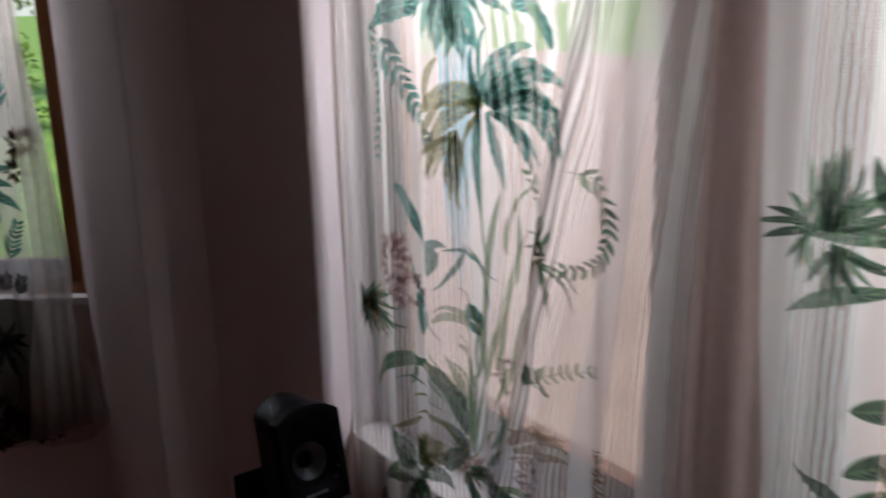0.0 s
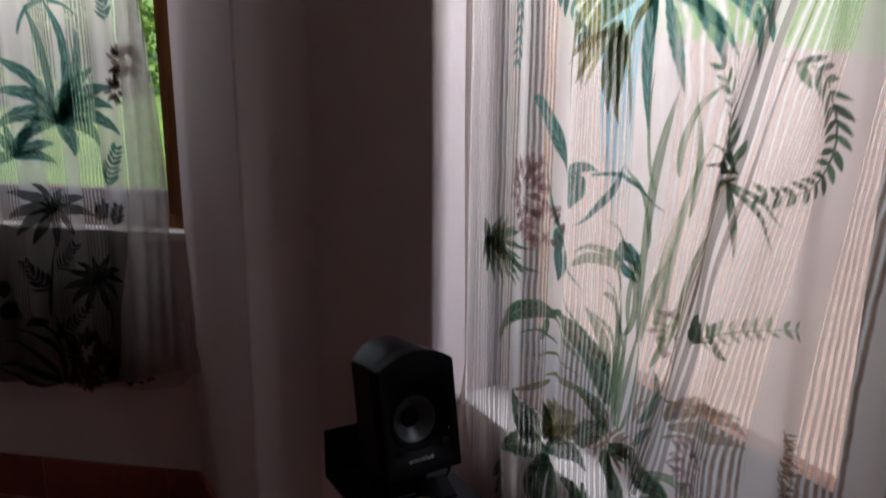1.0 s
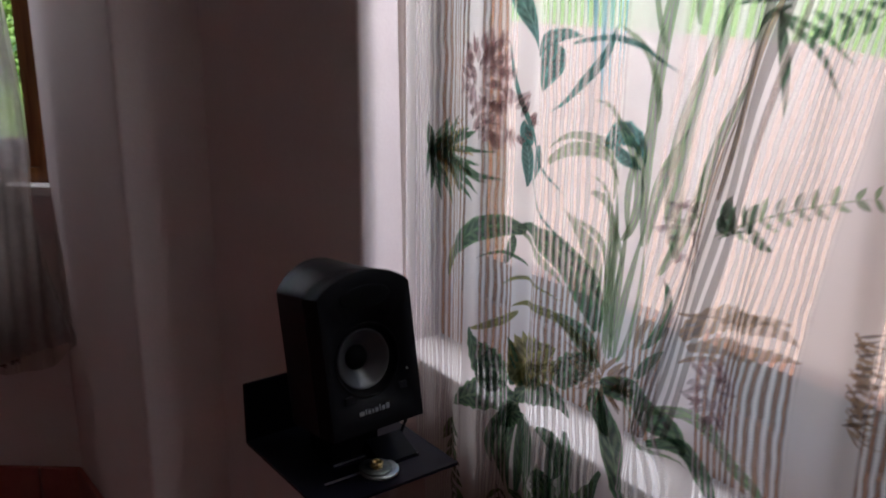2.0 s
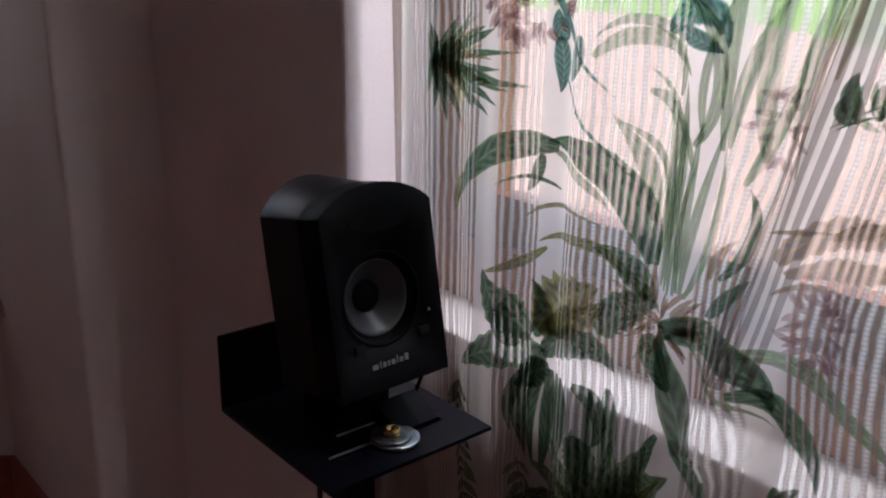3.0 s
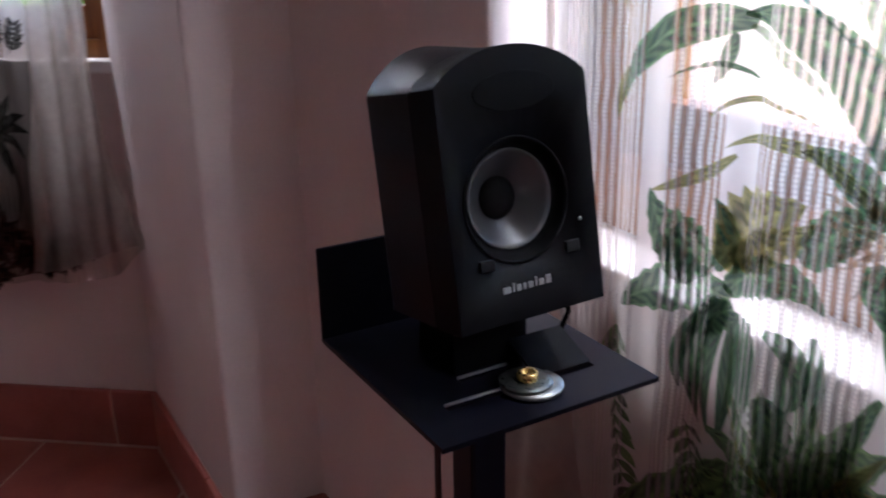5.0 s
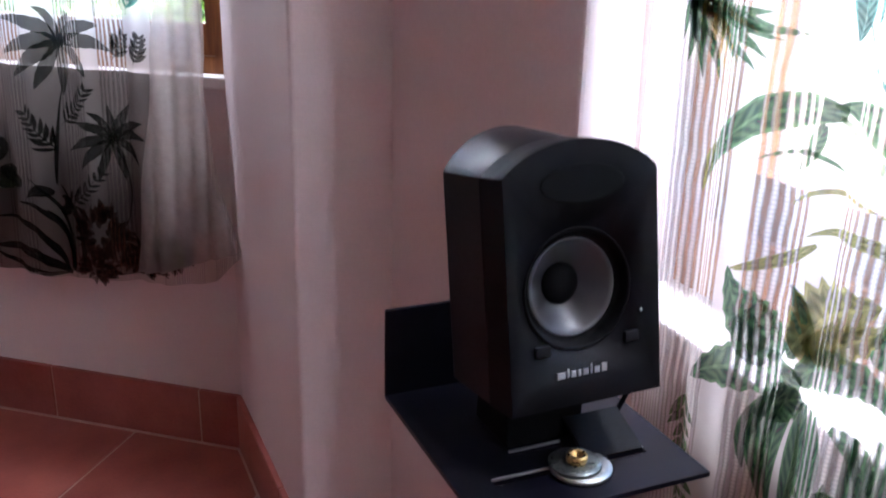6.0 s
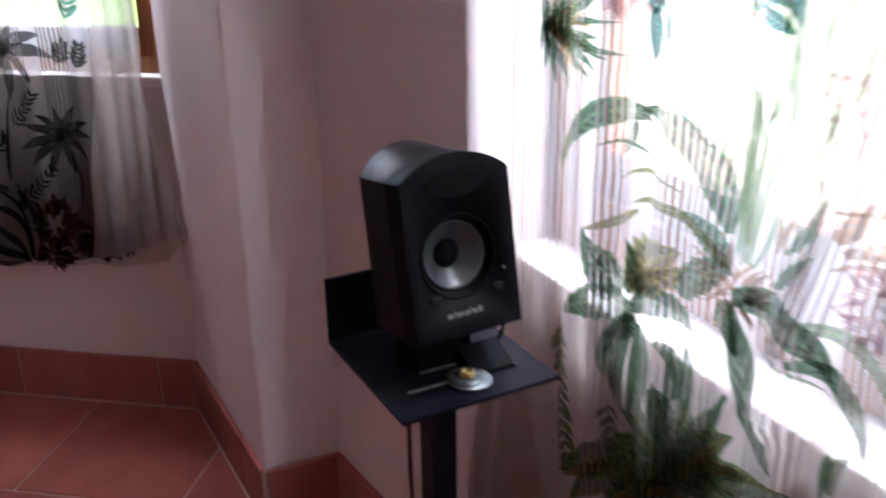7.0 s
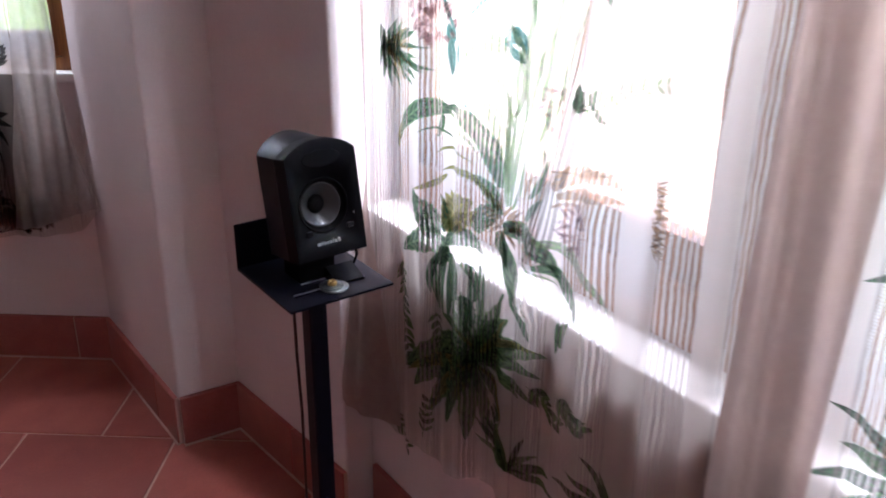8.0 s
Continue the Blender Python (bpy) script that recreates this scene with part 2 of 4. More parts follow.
def part(name, bm, material, parent, label="", smooth=False):
    me = bpy.data.meshes.new(name)
    bmesh.ops.recalc_face_normals(bm, faces=bm.faces)
    for f in bm.faces:
        f.smooth = smooth
    bm.to_mesh(me)
    bm.free()
    me.materials.append(material)
    ob = new(name, me)
    ob.parent = parent
    if label:
        ob["label"] = label
    return ob


def empty(name, label, category, m=None, group="", kind=""):
    ob = new(name)
    if m is not None:
        ob.matrix_basis = m
    return tagged(ob, label, category, group, kind)


def prism_data(poly, z0, z1):
    n = len(poly)
    verts = [(x, y, z0) for x, y in poly] + [(x, y, z1) for x, y in poly]
    faces = [tuple(range(n))[::-1], tuple(range(n, 2 * n))] + [(i, (i + 1) % n, n + (i + 1) % n, n + i) for i in range(n)]
    return verts, faces


def prism(name, poly, z0, z1, material, parent=None, label="", bevel=0.0, segments=2):
    return link(name, *prism_data(poly, z0, z1), material, parent, label, False, bevel, segments)


def box_data(lo, hi):
    (a, b, c), (d, e, f) = lo, hi
    return prism_data([(a, b), (d, b), (d, e), (a, e)], c, f)


def box(name, lo, hi, material, parent=None, label="", bevel=0.0, segments=2):
    return link(name, *box_data(lo, hi), material, parent, label, False, bevel, segments)


def boxes(name, list_of, material, parent=None, label=""):
    """Several blocks that make up one piece."""
    verts, faces = [], []
    for lo, hi in list_of:
        v, f = box_data(lo, hi)
        faces += [tuple(i + len(verts) for i in q) for q in f]
        verts += v
    return link(name, verts, faces, material, parent, label)


def tube(name, points, radius, material, parent=None, label="", sides=8):
    pts = [Vector(p) for p in points]
    verts, faces = [], []
    for i, p in enumerate(pts):
        d = (pts[min(i + 1, len(pts) - 1)] - pts[max(i - 1, 0)]).normalized()
        a = d.cross(Vector((0.31, 0.83, 0.46))).normalized()
        b = d.cross(a)
        r = radius[i] if isinstance(radius, (list, tuple)) else radius
        verts += [p + r * (math.cos(2 * math.pi * k / sides) * a + math.sin(2 * math.pi * k / sides) * b) for k in range(sides)]
    for i in range(len(pts) - 1):
        for k in range(sides):
            j = (k + 1) % sides
            faces.append((i * sides + k, i * sides + j, (i + 1) * sides + j, (i + 1) * sides + k))
    faces += [tuple(range(sides)), tuple(range(len(verts) - sides, len(verts)))]
    return link(name, verts, faces, material, parent, label, smooth=True)


def lathe(name, profile, material, parent, label="", m=Matrix(), sides=48, closed=True):
    """Turned about the local z axis; profile of (radius, height)."""
    verts, faces = [], []
    for r, h in profile:
        verts += [m @ Vector((r * math.cos(2 * math.pi * k / sides), r * math.sin(2 * math.pi * k / sides), h)) for k in range(sides)]
    for i in range(len(profile) - 1):
        for k in range(sides):
            j = (k + 1) % sides
            faces.append((i * sides + k, i * sides + j, (i + 1) * sides + j, (i + 1) * sides + k))
    if closed:
        faces += [tuple(range(sides))[::-1], tuple(range(len(verts) - sides, len(verts)))]
    return link(name, verts, faces, material, parent, label, smooth=True)


# ---------- plan ----------
# the wide window's wall runs along x = 0; a pier stands in the corner; the other window's wall turns away at 43 degrees
CORNER = Vector((-0.137, 1.157, 0))
U = Vector((-0.735, 0.678, 0)).normalized()      # along the far wall, away from the pier
N = Vector((0.678, 0.735, 0)).normalized()       # outwards through the far wall
H = 2.6
SILL_Z, FAR_SILL_Z, HEAD_Z = 0.835, 0.950, 2.16


def far(u, off, z=0.0):
    """A point on the far wall: u along it, off into the room."""
    return CORNER + U * u - N * off + Vector((0, 0, z))


def far_poly(u0, u1, o0, o1):
    return [tuple(far(u, o)[:2]) for u, o in ((u0, o0), (u1, o0), (u1, o1), (u0, o1))]


FAR_END = far(2.3, 0)
BAY = pose(0.026, 0, 0, 0, 0, -5.4)            # the window bay is turned a little against the pier
wall_east = empty("wall_east", "pale pinkish plastered wall with a wide window", "wall", kind="structure")
prism("pier", [(-0.002, 0.0), (0.30, 0.0), (0.30, 0.60), (-0.002, 0.60)], -0.1, H, PLASTER, wall_east, bevel=0.006)
box("apron", (0.052, -2.45, -0.1), (0.30, 0.02, SILL_Z - 0.03), PLASTER, wall_east).matrix_basis = BAY
box("lintel", (0.052, -2.45, HEAD_Z), (0.30, 0.02, H), PLASTER, wall_east).matrix_basis = BAY
box("end_pier", (-0.002, -3.3, -0.1), (0.30, -2.451, H), PLASTER, wall_east).matrix_basis = BAY
prism("corner_pier", [(-0.137, 1.157), (-0.176, 0.568), (0.0, 0.541), (0.30, 0.541), (0.30, 1.02), (0.02, 1.30)], -0.1, H, PLASTER, wall_east, bevel=0.008, segments=3)

wall_north = empty("wall_north", "pale pinkish plastered wall under a small window", "wall", kind="structure")
prism("apron", far_poly(-0.12, 1.02, 0, -0.22), -0.1, FAR_SILL_Z - 0.028, PLASTER, wall_north)
prism("lintel", far_poly(-0.12, 1.02, 0, -0.22), HEAD_Z, H, PLASTER, wall_north)
prism("side", far_poly(1.021, 2.5, 0, -0.22), -0.1, H, PLASTER, wall_north)
# unseen walls that close the room, toned darker to hold down bounced light
wall_west = empty("wall_west", "unseen plain plastered wall, darkened to cut bounced light", "wall", kind="structure")
box("face", (-3.6, -3.4, -0.1), (-3.4, 2.9, H), ROOM_DIM, wall_west)
wall_south = empty("wall_south", "unseen plain plastered wall, darkened to cut bounced light", "wall", kind="structure")
box("face", (-3.4, -3.6, -0.1), (0.30, -3.4, H), ROOM_DIM, wall_south)
wall_back = empty("wall_back", "unseen plain plastered wall, darkened to cut bounced light", "wall", kind="structure")
box("face", (-3.4, FAR_END.y, -0.1), (FAR_END.x + 0.05, FAR_END.y + 0.2, H), ROOM_DIM, wall_back)
ceiling = tagged(box("ceiling", (-3.6, -3.6, H), (0.6, 3.4, H + 0.15), CEILING), "plain pale painted ceiling", "ceiling", kind="structure")
trim = tagged(box("trim_sill", (0.035, -2.45, SILL_Z - 0.03), (0.148, -0.003, SILL_Z), SILL, bevel=0.004), "white stone sill of the wide window", "window sill", kind="structure")
trim.matrix_basis = BAY
trim2 = tagged(prism("trim_far_sill", far_poly(-0.075, 1.02, 0.012, -0.10), FAR_SILL_Z - 0.028, FAR_SILL_Z, SILL, bevel=0.004), "white sill of the small window", "window sill", kind="structure")


# ---------- windows ----------
def wide_window(name, y0, y1, label):
    w = empty(name, label, "window", BAY, kind="structure")
    f = boxes("window_frame", [((0.135, y1, SILL_Z), (0.20, y0, 0.935)), ((0.135, y1, 2.10), (0.20, y0, HEAD_Z)),
                               ((0.135, y0 - 0.055, 0.935), (0.20, y0, 2.10)), ((0.135, y1, 0.935), (0.20, y1 + 0.055, 2.10))], WOOD, w, "varnished brown wooden frame")
    s = boxes("sash", [((0.150, y1 + 0.056, 0.936), (0.19, y0 - 0.056, 1.008)), ((0.150, y1 + 0.056, 2.04), (0.19, y0 - 0.056, 2.099)),
                       ((0.150, y0 - 0.11, 1.008), (0.19, y0 - 0.056, 2.04)), ((0.150, y1 + 0.056, 1.008), (0.19, y1 + 0.11, 2.04))], WOOD, w, "varnished brown wooden sash")
    p = box("pane", (0.168, y1 + 0.105, 1.004), (0.172, y0 - 0.105, 2.045), GLASS, s, "clear window glass")
    p.visible_shadow = False
    return w


wide_window("window_1", -0.004, -0.944, "wide wooden casement behind a printed sheer curtain")
wide_window("window_2", -1.084, -2.44, "wide wooden casement behind a second sheer curtain")
mullion = box("trim_mullion", (0.105, -1.083, SILL_Z), (0.215, -0.945, HEAD_Z), WOOD, bevel=0.006)
mullion.matrix_basis = BAY
tagged(mullion, "thick varnished wooden post between two casements", "window post", kind="structure")

window_3 = empty("window_3", "small varnished wooden window beside the pier", "window", kind="structure")


def far_boxes(name, rows, o0, o1, material, parent, label):
    verts, faces = [], []
    for u0, u1, z0, z1 in rows:
        v, f = prism_data(far_poly(u0, u1, o0, o1), z0, z1)
        faces += [tuple(i + len(verts) for i in q) for q in f]
        verts += v
    return link(name, verts, faces, material, parent, label)


far_boxes("window_frame", [(-0.03, 1.02, FAR_SILL_Z, 0.988), (-0.03, 1.02, 2.10, HEAD_Z), (-0.03, 0.034, 0.988, 2.10), (0.965, 1.02, 0.988, 2.10)],
          -0.030, -0.095, WOOD, window_3, "varnished brown wooden frame")
sash = far_boxes("sash", [(0.035, 0.964, 0.989, 1.058), (0.035, 0.964, 2.04, 2.099), (0.035, 0.062, 1.058, 2.04), (0.93, 0.964, 1.058, 2.04)],
                 -0.045, -0.085, WOOD, window_3, "varnished brown wooden sash")
pane = far_boxes("pane", [(0.058, 0.935, 1.054, 2.045)], -0.063, -0.067, GLASS, sash, "clear window glass")
pane.visible_shadow = False


# ---------- curtains ----------
def wide_place(h, z, lift=0.0):
    sway = 0.5 * math.sin(2.1 * z + 1.0)
    d = 0.0075 * math.sin(2 * math.pi * h / 0.148 + sway) + 0.0035 * math.sin(2 * math.pi * h / 0.061 + 1.3 * z)
    ridge = abs(h - 0.626 - 0.215 * (z - 1.05))
    if z > 0.8:
        d -= 0.016 * math.exp(-(ridge / 0.022) ** 2) - 0.006 * math.exp(-((ridge - 0.045) / 0.02) ** 2)
    return BAY @ Vector((0.014 + d - lift, -h * (1 + 0.07 * h), 1.55 + (z - 1.55) * (1 - 0.093 * h)))


def far_place(h, z, lift=0.0):
    d = 0.010 * math.sin(2 * math.pi * h / 0.17 + 0.8 * z) + 0.004 * math.sin(2 * math.pi * h / 0.066 + 1.1 * z)
    low = max(0.0, (0.95 - z)) * 0.05
    return far(-h, 0.050 + d + low + lift, z)


def weave_uv(h, z):
    """Across the weave: the ribs lean over beside the diagonal fold."""
    near = math.exp(-((h - 0.626 - 0.215 * (z - 1.05)) / 0.15) ** 2)
    ease = max(0.0, min(1.0, (z - 0.85) / 0.2))
    return (h - 0.20 * (z - 1.05) * near * ease, z)


def panel(name, parent, place, h_of, hem, top, nh=220, nz=70, material=None, label="", lift=0.0):
    """h_of(a, z): across for a in 0..1; hem(h): the wavy lower edge."""
    verts, uvs, faces = [], [], []
    for i in range(nh + 1):
        for j in range(nz + 1):
            a, b = i / nh, j / nz
            h = h_of(a, 1.0)
            z = hem(h) + (top - hem(h)) * b
            h = h_of(a, z)
            verts.append(place(h, z, lift))
            uvs.append(weave_uv(h, z))
    for i in range(nh):
        for j in range(nz):
            p = i * (nz + 1) + j
            faces.append((p, p + 1, p + nz + 2, p + nz + 1))
    me = bpy.data.meshes.new(name)
    me.from_pydata([tuple(v) for v in verts], [], faces)
    for title in ("cloth", "weave"):
        layer = me.uv_layers.new(name=title)
        for lp in me.loops:
            layer.data[lp.index].uv = uvs[lp.vertex_index]
    for f in me.polygons:
        f.use_smooth = True
    me.materials.append(material or FABRIC)
    ob = new(name, me)
    ob.parent = parent
    if label:
        ob["label"] = label
    return ob


class Motif:
    """A printed plant, drawn leaf by leaf onto a cloth."""

    def __init__(self, place, lift=0.0022):
        self.place, self.lift = place, lift
        self.verts, self.faces, self.uvs, self.warp = [], [], [], []
        self.layer, self.sprays, self.depth = 0, [], 0

    def begin(self):
        """Each spray or single leaf drawn at the top level is a piece of its own."""
        if self.depth == 0:
            self.sprays.append((len(self.verts), len(self.faces)))
        self.depth += 1

    def leaf(self, h, z, ang, length, width, bend=0.0, jag=0.0, n=9, sharp=1.0):
        """From (h, z) at ang degrees (0: across, 90: up), turning by bend degrees on the way."""
        self.begin()
        base = len(self.verts)
        self.layer = (self.layer + 1) % 7
        lift = self.lift + 0.00025 * self.layer
        a, p = radians(ang), Vector((h, z))
        for i in range(n + 1):
            t = i / n
            w = width * 0.5 * (math.sin(math.pi * min(1.0, 0.06 + 0.94 * t)) ** 0.75) * (1 - 0.35 * t * sharp)
            if i == n:
                w = 0.0002
            if jag and 0 < i < n:
                w *= 1 + jag * (1 if i % 2 else -1)
            side = Vector((-math.sin(a), math.cos(a)))
            for k, s in enumerate((-1, 0, 1)):
                q = p + side * w * s
                self.verts.append(self.place(q.x, q.y, lift))
                self.uvs.append((t, s))
                self.warp.append(weave_uv(q.x, q.y))
            step = length / n
            p = p + Vector((math.cos(a), math.sin(a))) * step
            a += radians(bend) / n
        for i in range(n):
            for k in range(2):
                q = base + i * 3 + k
                self.faces.append((q, q + 1, q + 4, q + 3))
        self.depth -= 1
        return p

    def fan(self, h, z, a0, a1, n, r, width, bend=0.0, seed=1, jag=0.0):
        self.begin()
        g = random.Random(seed)
        for i in range(n):
            t = i / max(1, n - 1)
            ang = a0 + (a1 - a0) * t + g.uniform(-6, 6)
            down = bend * (1 if math.cos(radians(ang)) < 0 else -1)
            self.leaf(h + g.uniform(-.006, .006), z + g.uniform(-.006, .006), ang, r * g.uniform(0.72, 1.08), width * g.uniform(0.7, 1.15), down * g.uniform(0.6, 1.3), jag)
        self.depth -= 1

    def stem(self, h, z, ang, length, bend=0.0, width=0.005, n=14):
        return self.leaf(h, z, ang, length, width, bend, 0.0, n)

    def frond(self, h, z, ang, length, bend, pairs, size, width, spread=55, seed=1, one_side=0):
        """A stem with leaflets on both sides."""
        self.begin()
        g = random.Random(seed)
        self.stem(h, z, ang, length, bend, 0.0035)
        a, p = radians(ang), Vector((h, z))
        for i in range(pairs):
            step = length / pairs
            p = p + Vector((math.cos(a), math.sin(a))) * step
            a += radians(bend) / pairs
            k = size * (1 - 0.45 * i / pairs)
            for s in (-1, 1):
                if one_side and s != one_side:
                    continue
                self.leaf(p.x, p.y, math.degrees(a) + s * (spread + g.uniform(-8, 8)), k * g.uniform(0.8, 1.1), width * g.uniform(0.8, 1.15), -s * 18, 0, 5)
        self.depth -= 1

    def tuft(self, h, z, n, rh, rz, size, width, seed=1, spread=35):
        """Small strokes scattered over an oval."""
        self.begin()
        g = random.Random(seed)
        for i in range(n):
            r, b = math.sqrt(g.random()), g.uniform(0, 2 * math.pi)
            x, y = r * math.cos(b), r * math.sin(b)
            self.leaf(h + rh * x, z + rz * y, math.degrees(math.atan2(y * rz, x * rh)) + g.uniform(-spread, spread), size * g.uniform(0.7, 1.3), width, g.uniform(-30, 30), 0, 4)
        self.depth -= 1

    def put(self, name, material, parent, label):
        ends = self.sprays[1:] + [(len(self.verts), len(self.faces))]
        for (v0, f0), (v1, f1) in zip(self.sprays, ends):
            me = bpy.data.meshes.new(name)
            me.from_pydata([tuple(v) for v in self.verts[v0:v1]], [], [tuple(i - v0 for i in f) for f in self.faces[f0:f1]])
            layer, warp = me.uv_layers.new(name="cloth"), me.uv_layers.new(name="weave")
            for lp in me.loops:
                me.uv_layers["cloth"].data[lp.index].uv = self.uvs[v0 + lp.vertex_index]
                me.uv_layers["weave"].data[lp.index].uv = self.warp[v0 + lp.vertex_index]
            me.materials.append(material)
            ob = new(name, me)
            ob.parent = parent
            ob["label"] = label


def curtain_rod(name, a, b, off, label, m=None):
    rod = empty(name, label, "curtain rod", m)
    tube("rod", [a, b], 0.011, WOOD, rod, sides=14)
    for e in (a, b):
        p, q = Vector(e), Vector(e) + Vector(off)
        tube("bracket", [p, q], 0.007, WOOD, rod, sides=8)
    return rod


curtain_rod("curtain_rod", (0.014, -0.05, 2.29), (0.014, -2.42, 2.29), (0.045, 0, 0), "slim wooden rod holding the sheer curtains", BAY)
curtain_rod("curtain_rod", far(-0.06, 0.10, 2.30), far(1.05, 0.10, 2.30), tuple(N * 0.115), "slim wooden rod holding the short sheer curtain")


def wide_hem(h):
    return 0.345 + 0.022 * math.sin(9.0 * h + 2.2) + 0.012 * math.sin(31 * h)


curtain = empty("curtain", "sheer white curtain printed with green tropical plants", "curtain", group="printed curtains")
panel("panel", curtain, wide_place, lambda a, z: 0.075 + 0.93 * a + 0.012 * math.sin(3 * z) * (1 - a), wide_hem, 2.31, 260, 70)


def flare(z):
    """How far the lower part has swung out: 0 above the sill, 1 at the hem."""
    return max(0.0, min(1.0, (0.92 - z) / 0.50))


def margin_place(h, z, lift=0.0):
    return wide_place(h, z, lift + 0.055 * flare(z) * max(0.0, min(1.0, (0.20 - h) / 0.16)))


panel("margin", curtain, margin_place, lambda a, z: 0.056 - 0.055 * flare(z) + (0.034 + 0.150 * flare(z)) * a + 0.012 * math.sin(3 * z) * (1 - a), wide_hem, 2.31, 24, 80, EDGING, "gathered plain edge of the curtain", 0.004)


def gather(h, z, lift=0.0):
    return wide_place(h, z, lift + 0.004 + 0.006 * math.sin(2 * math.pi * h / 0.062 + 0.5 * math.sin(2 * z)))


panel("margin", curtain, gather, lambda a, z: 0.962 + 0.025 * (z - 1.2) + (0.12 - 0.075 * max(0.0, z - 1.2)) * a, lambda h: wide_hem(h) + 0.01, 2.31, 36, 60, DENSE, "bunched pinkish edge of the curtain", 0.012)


def crease_shade_h(shift, width):
    """Across a narrow dark strip, the painted shade of a crease beside the diagonal fold."""
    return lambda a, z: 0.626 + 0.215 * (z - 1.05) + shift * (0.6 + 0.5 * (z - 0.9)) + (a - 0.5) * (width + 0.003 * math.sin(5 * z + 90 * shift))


# five thin dark strips put the shade of the bunched creases into colour
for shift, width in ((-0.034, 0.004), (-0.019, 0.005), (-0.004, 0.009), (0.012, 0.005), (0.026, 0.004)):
    panel("pleat", curtain, wide_place, crease_shade_h(shift, width), lambda h: 0.90, 2.31, 4, 60, FOLD_SHADE, "thin dark strip painting the shade of a diagonal crease", 0.006)

m = Motif(wide_place)
m.fan(0.457, 1.886, 185, 350, 12, .17, .030, 45, 3, 0.1)
m.leaf(0.580, 1.670, 68, 0.195, 0.055, -113, .10, 14)
m.leaf(0.589, 1.662, 38, 0.213, 0.046, -127, .10, 14)
m.leaf(0.589, 1.657, -23, 0.126, 0.034, -63, .10, 14)
m.leaf(0.576, 1.683, 94, 0.148, 0.038, -102, .10, 14)
m.leaf(0.569, 1.687, 124, 0.131, 0.030, -85)
m.leaf(0.556, 1.696, -103, 0.242, 0.037, 28, .06, 14)
m.leaf(0.522, 1.721, -62, 0.134, 0.034, -30)
m.leaf(0.602, 1.654, 21, 0.191, 0.031, -122)
m.leaf(0.528, 1.777, 168, 0.115, 0.037, -114)
m.leaf(0.617, 1.840, 14, 0.138, 0.038, -105, .10, 14)
m.leaf(0.379, 1.840, -178, 0.186, 0.055, 32, .10, 14)
m.leaf(0.585, 1.666, 54, 0.149, 0.030, -94, .10, 14)
m.leaf(0.585, 1.666, 38, 0.168, 0.029, -83, .10, 14)
m.leaf(0.580, 1.661, -22, 0.144, 0.023, -31, .10, 14)
m.leaf(0.576, 1.674, 58, 0.135, 0.029, -56, .10, 14)
m.leaf(0.576, 1.660, -77, 0.140, 0.019, -3, .10, 14)
m.leaf(0.570, 1.678, 159, 0.119, 0.022, -99, .10, 14)
m.put("palm_print", P_TEAL, curtain, "teal palm crowns")
m = Motif(wide_place)
m.frond(0.258, 1.789, -60, 0.245, 14, 12, 0.05, 0.014, 48, 6)
m.frond(0.246, 1.715, -96, 0.176, 0, 9, 0.036, 0.01, 45, 7)
m.frond(0.206, 1.808, -74, 0.139, -8, 8, 0.03, 0.009, 45, 71)
m.leaf(0.292, 1.487, -49, 0.149, 0.037, -14, 0, 14)
m.leaf(0.317, 1.374, -79, 0.233, 0.010, 44, 0, 14)
m.leaf(0.375, 1.358, 52, 0.090, 0.023, -72)
m.leaf(0.420, 1.374, -128, 0.066, 0.049, 36)
m.leaf(0.439, 1.378, 16, 0.166, 0.010, -58)
m.leaf(0.391, 1.244, -96, 0.055, 0.031, -28)
m.leaf(0.494, 1.401, -109, 0.143, 0.014, -41)
m.leaf(0.351, 1.241, -66, 0.064, 0.030, -41, 0, 14)
m.leaf(0.363, 1.239, 144, 0.038, 0.025, -63)
m.leaf(0.358, 1.207, -59, 0.174, 0.005, 32)
m.leaf(0.489, 1.251, 67, 0.101, 0.037, -165, .10, 14)
m.leaf(0.500, 1.256, -21, 0.058, 0.023, -0)
m.put("vine_print", P_TEAL, curtain, "teal fern and slender leaves")
m = Motif(wide_place, 0.0026)
m.leaf(0.570, 1.674, -195, 0.222, 0.054, 63)
m.leaf(0.563, 1.668, -180, 0.256, 0.040, 104)
m.leaf(0.557, 1.658, -146, 0.233, 0.023, 79)
m.leaf(0.457, 1.668, -145, 0.249, 0.024, 85)
m.leaf(0.442, 1.745, -149, 0.126, 0.023, 103)
m.fan(0.472, 1.611, 205, 290, 7, .14, .022, 20, 8)
m.leaf(0.486, 0.962, 123, 0.173, 0.017, 94, 0, 14)
m.leaf(0.349, 0.993, -143, 0.110, 0.016, -20)
m.leaf(0.340, 0.883, 60, 0.122, 0.088, -40, .16, 16)
m.leaf(0.352, 0.891, 20, 0.106, 0.045, 26, .16, 16)
m.leaf(0.312, 1.025, 38, 0.131, 0.007, -75, 0, 14)
m.leaf(0.201, 1.063, -122, 0.061, 0.019, 30)
m.put("leaf_print", P_OLIVE, curtain, "olive and yellowish leaves")
m = Motif(wide_place)
m.tuft(0.273, 1.319, 90, .036, .058, .026, .013, 9, 70)
m.tuft(0.317, 1.271, 44, .045, .03, .024, .012, 92, 70)
m.tuft(0.662, 0.981, 46, .026, .034, .018, .009, 91, 70)
m.tuft(0.607, 1.168, 24, .016, .034, .018, .009, 93, 70)
m.put("flower_print", P_PINK, curtain, "dusty pink blossoms")
m = Motif(wide_place)
m.leaf(0.149, 1.204, 55, 0.065, 0.015, 12)
